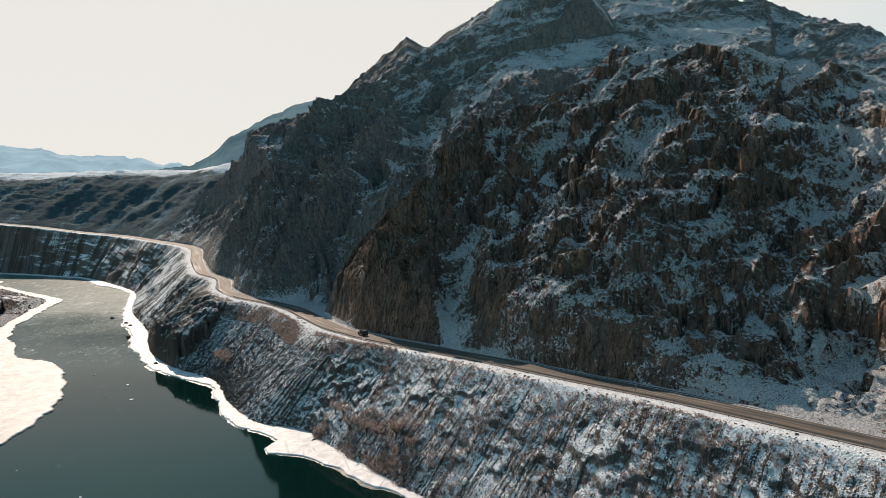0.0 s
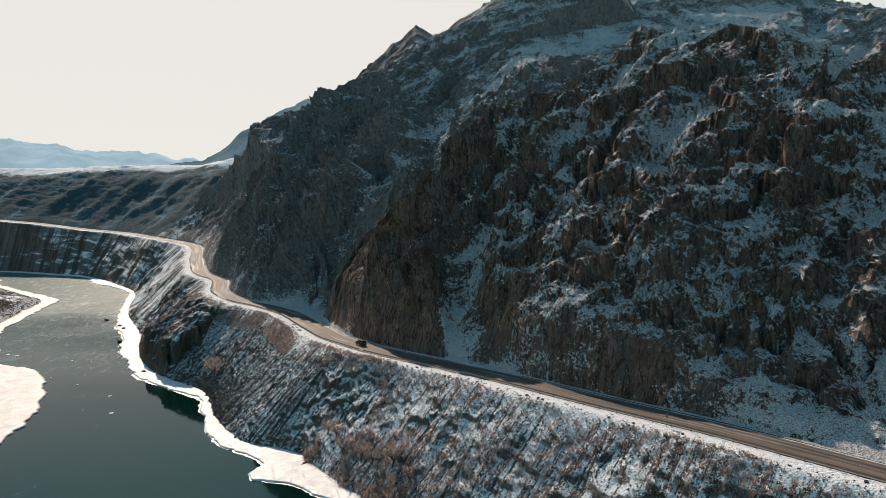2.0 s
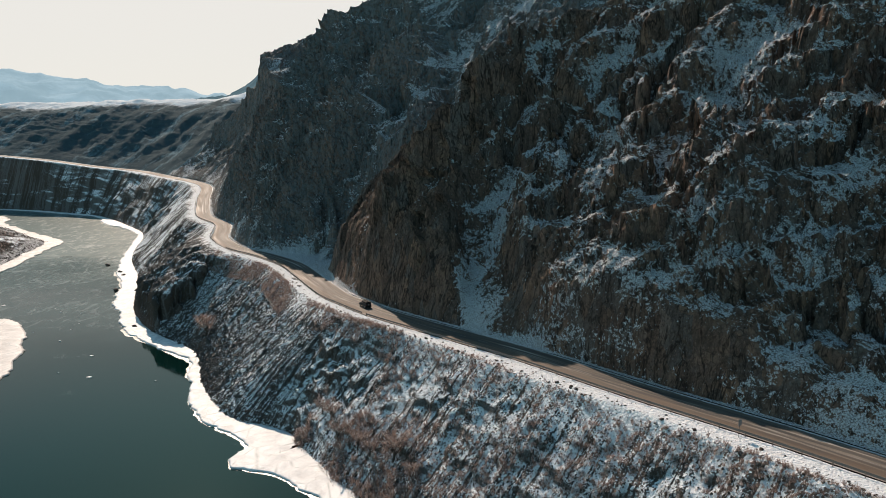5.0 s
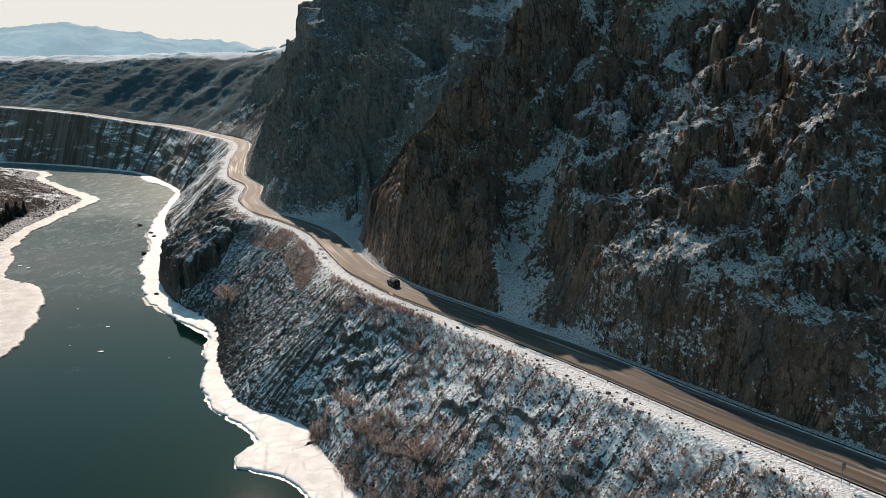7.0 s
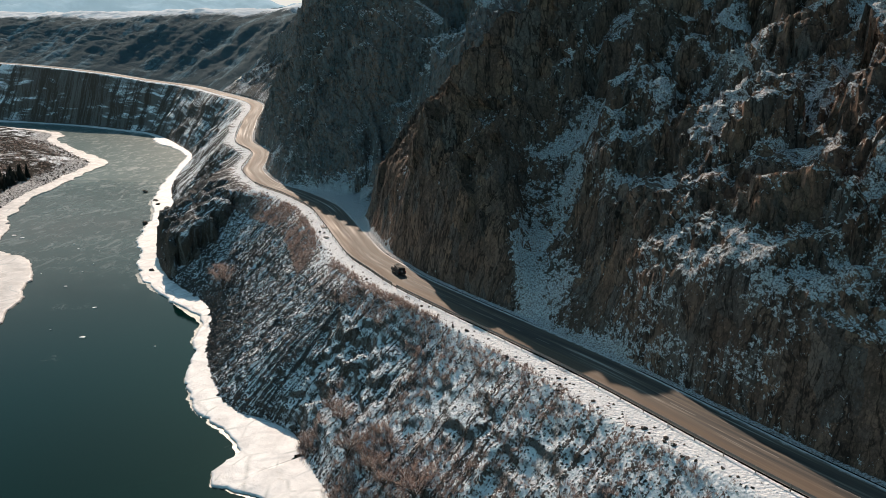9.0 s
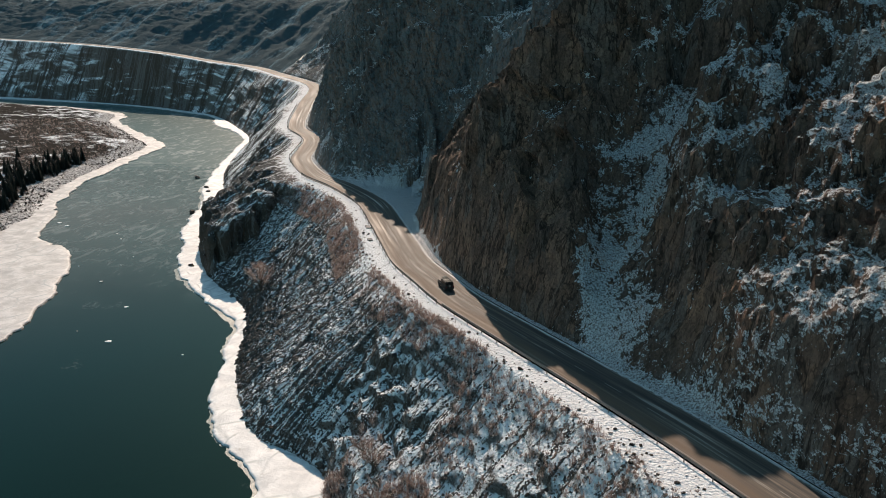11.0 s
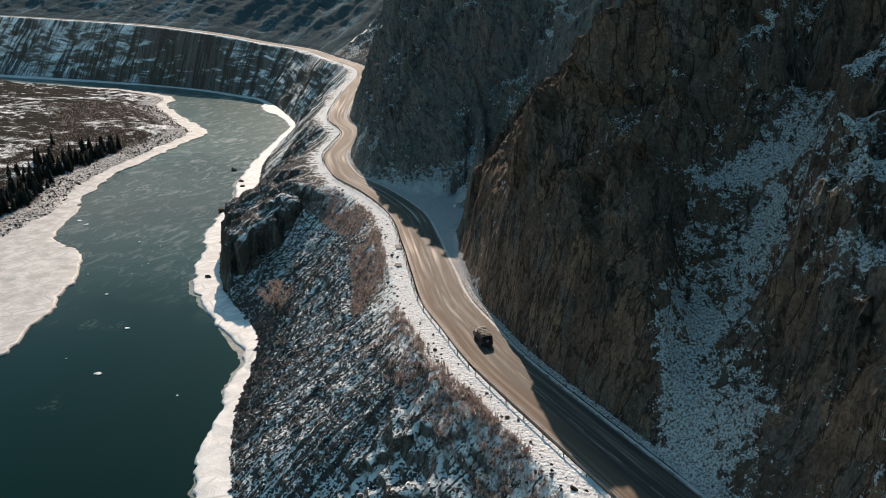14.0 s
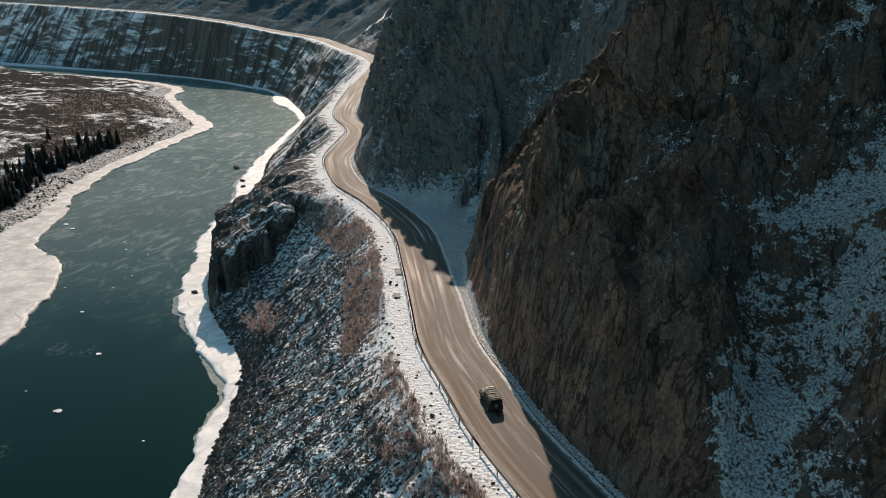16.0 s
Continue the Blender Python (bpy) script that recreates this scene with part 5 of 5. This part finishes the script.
for k in range(16):
    y = float(rng.uniform(150, 330))
    left = float(np.interp(y, [150, 203, 240, 273, 305, 345], [-119, -120, -124, -137, -172, -197]))
    right = float(np.interp(y, [166, 190, 204, 228, 258, 285, 318, 353], [-12, -33, -48, -69, -80, -112, -132, -148]))
    floe(right - 4 + (left - right + 6) * float(rng.random()), y, float(0.25 + 0.9 * rng.random() ** 3), "small white ice floe drifting on the dark river", 100 + k)
for x, y, s in ((-171.6, 393, 1.6), (-157.6, 377, 1.6), (-153.4, 371, 1.4), (-142.8, 343, 1.8), (-111.4, 292, 1.2)):
    ob = put_stone((x, y, 0.1), s * 1.5, "boulder", "snow-capped boulder frozen into the shore ice", "boulders in the shore ice")


# ---- the car ----
def wheel(parent, x, y):
    bm = bmesh.new()
    bmesh.ops.create_cone(bm, cap_ends=True, segments=20, radius1=0.39, radius2=0.39, depth=0.25, matrix=Matrix.Rotation(radians(90), 4, "X"))
    bmesh.ops.bevel(bm, geom=[e for e in bm.edges if len(e.link_faces) == 2 and any(len(f.verts) > 4 for f in e.link_faces)], offset=0.05, segments=2, affect="EDGES")
    tyre = part("wheel", bm, M_TYRE, parent, "black tyre on a grey rim", smooth=False)
    tyre.location = (x, y, 0.39)
    bm = bmesh.new()
    bmesh.ops.create_cone(bm, cap_ends=True, segments=16, radius1=0.22, radius2=0.22, depth=0.27, matrix=Matrix.Rotation(radians(90), 4, "X"))
    part("rim", bm, M_RIM, tyre)


def off_roader():
    car = new("car")
    tagged(car, "black boxy off-road car with roof rack and spare wheel", "car")
    bm = bmesh.new()
    box(bm, (4.35, 1.80, 0.62), (0, 0, 0.80), bevel=0.07)
    box(bm, (1.15, 1.62, 0.20), (1.45, 0, 1.18), bevel=0.06)
    made = bmesh.ops.create_cube(bm, size=1.0, matrix=Matrix.Translation((-0.62, 0, 1.49)) @ Matrix.Diagonal((2.95, 1.72, 0.80, 1)))
    for v in made["verts"]:
        if v.co.z > 1.5:
            v.co.y *= 0.90
            if v.co.x > 0:
                v.co.x -= 0.28
    bmesh.ops.bevel(bm, geom=list({e for v in made["verts"] for e in v.link_edges}), offset=0.06, segments=2, affect="EDGES")
    part("body", bm, M_PAINT, car)
    for sy in (1, -1):
        for x0, w in ((0.22, 0.75), (-0.62, 0.72), (-1.48, 0.85)):
            bm = bmesh.new()
            box(bm, (w, 0.02, 0.42), (x0, sy * 0.838, 1.56), turn=Matrix.Rotation(radians(6.5 * sy), 4, "X"), bevel=0.008)
            part("side_window", bm, M_GLASS, car)
        bm = bmesh.new()
        box(bm, (0.22, 0.12, 0.18), (0.78, sy * 0.98, 1.38), bevel=0.03)
        part("mirror", bm, M_PLASTIC, car)
        bm = bmesh.new()
        box(bm, (0.05, 0.16, 0.30), (-2.185, sy * 0.74, 0.92), bevel=0.01)
        part("tail_light", bm, M_RED, car, "red tail light")
        bm = bmesh.new()
        bmesh.ops.create_cone(bm, cap_ends=True, segments=16, radius1=0.12, radius2=0.10, depth=0.06, matrix=Matrix.Translation((2.19, sy * 0.62, 0.92)) @ Matrix.Rotation(radians(90), 4, "Y"))
        part("headlight", bm, M_LAMP, car)
        for x in (1.38, -1.42):
            wheel(car, x, sy * 0.82)
            bm = bmesh.new()
            box(bm, (1.02, 0.10, 0.10), (x, sy * 0.91, 0.88), bevel=0.03)
            part("fender", bm, M_PLASTIC, car)
    bm = bmesh.new()
    box(bm, (0.03, 1.42, 0.44), (0.80, 0, 1.56), turn=Matrix.Rotation(radians(-19), 4, "Y"), bevel=0.008)
    part("windscreen", bm, M_GLASS, car)
    bm = bmesh.new()
    box(bm, (0.03, 1.36, 0.42), (-2.105, 0, 1.55), bevel=0.008)
    part("rear_window", bm, M_GLASS, car)
    for x, w in ((2.24, 0.16), (-2.24, 0.16)):
        bm = bmesh.new()
        box(bm, (w, 1.76, 0.22), (x, 0, 0.56), bevel=0.04)
        part("bumper", bm, M_PLASTIC, car)
    bm = bmesh.new()
    bmesh.ops.create_cone(bm, cap_ends=True, segments=22, radius1=0.37, radius2=0.37, depth=0.22, matrix=Matrix.Translation((-2.30, 0.12, 1.18)) @ Matrix.Rotation(radians(90), 4, "Y"))
    spare = part("spare_wheel", bm, M_TYRE, car, "spare wheel on the tailgate")
    bm = bmesh.new()
    bmesh.ops.create_cone(bm, cap_ends=True, segments=18, radius1=0.23, radius2=0.20, depth=0.24, matrix=Matrix.Translation((-2.31, 0.12, 1.18)) @ Matrix.Rotation(radians(90), 4, "Y"))
    part("cover", bm, M_RIM, spare)
    bm = bmesh.new()
    for y in (-0.66, 0.66):
        rod(bm, (-1.95, y, 2.02), (0.62, y, 2.02), 0.022, 0.022)
        for x in (-1.7, -0.6, 0.5):
            rod(bm, (x, y, 1.86), (x, y, 2.02), 0.02, 0.02)
    for x in np.linspace(-1.95, 0.62, 6):
        rod(bm, (x, -0.66, 2.02), (x, 0.66, 2.02), 0.018, 0.018)
    rack = part("roof_rack", bm, M_PLASTIC, car)
    for x in (-1.6, -1.1, -0.35, 0.25):
        bm = bmesh.new()
        box(bm, (0.20, 1.2, 0.07), (x, 0, 2.07), bevel=0.015)
        part("board", bm, M_RACK, rack, "pale board on the roof rack")
    bm = bmesh.new()
    box(bm, (0.10, 1.05, 0.10), (0.70, 0, 2.08), bevel=0.02)
    part("light_bar", bm, M_LAMP, car)
    return car


car = off_roader()
CAR_AT = (-26.6, 235.1)
near_i = int(np.argmin((EDGE[:, 0] + 4.6 * N_NEAR[:, 0] - CAR_AT[0]) ** 2 + (EDGE[:, 1] + 4.6 * N_NEAR[:, 1] - CAR_AT[1]) ** 2))
cp = EDGE[near_i] + N_NEAR[near_i] * 3.9
ct = EDGE[near_i + 1] - EDGE[near_i]
car.matrix_world = pose(cp[0], cp[1], Z_ALL[near_i] + 0.08, 0, 0, math.degrees(math.atan2(ct[1], ct[0]))) @ Matrix.Scale(0.87, 4)


# ---- road signs and slabs of the verge ----
def road_sign(x, side, width, height, label):
    p, turn = on_road(x, side)
    sign = new("road_sign")
    sign.matrix_world = pose(p.x, p.y, p.z - 0.1, 0, 0, turn)
    tagged(sign, label, "road sign", "road signs on the verge")
    bm = bmesh.new()
    rod(bm, (0, 0, 0), (0, 0, 2.4), 0.04, 0.04, 8)
    part("post", bm, M_STEEL, sign)
    bm = bmesh.new()
    box(bm, (0.03, width, height), (-0.06, 0, 2.2), bevel=0.01)
    part("plate", bm, M_SIGN, sign, "grey back of the sign plate")


road_sign(3.3, -1.3, 0.75, 0.9, "grey backed road sign on a thin steel post by the guardrail")


def slab(x, y, length, width, label):
    bm = bmesh.new()
    box(bm, (length, width, 0.18), (0, 0, 0), bevel=0.02)
    for k in range(3):
        box(bm, (0.05, width * 0.94, 0.03), (-length * 0.3 + k * length * 0.3, 0, 0.1))
    ob = part("concrete_slab", bm, M_SIGN, None)
    g = ground_at(x, y)
    ob.matrix_world = pose(g.x, g.y, g.z + 0.1, 3, 2, 118)
    return tagged(ob, label, "slab", "slabs on the verge")


slab(-51.6, 270.2, 2.6, 1.0, "grey concrete slab lying in the snow of the verge")
slab(-47.9, 261.3, 1.6, 1.0, "short grey concrete slab lying in the snow of the verge")
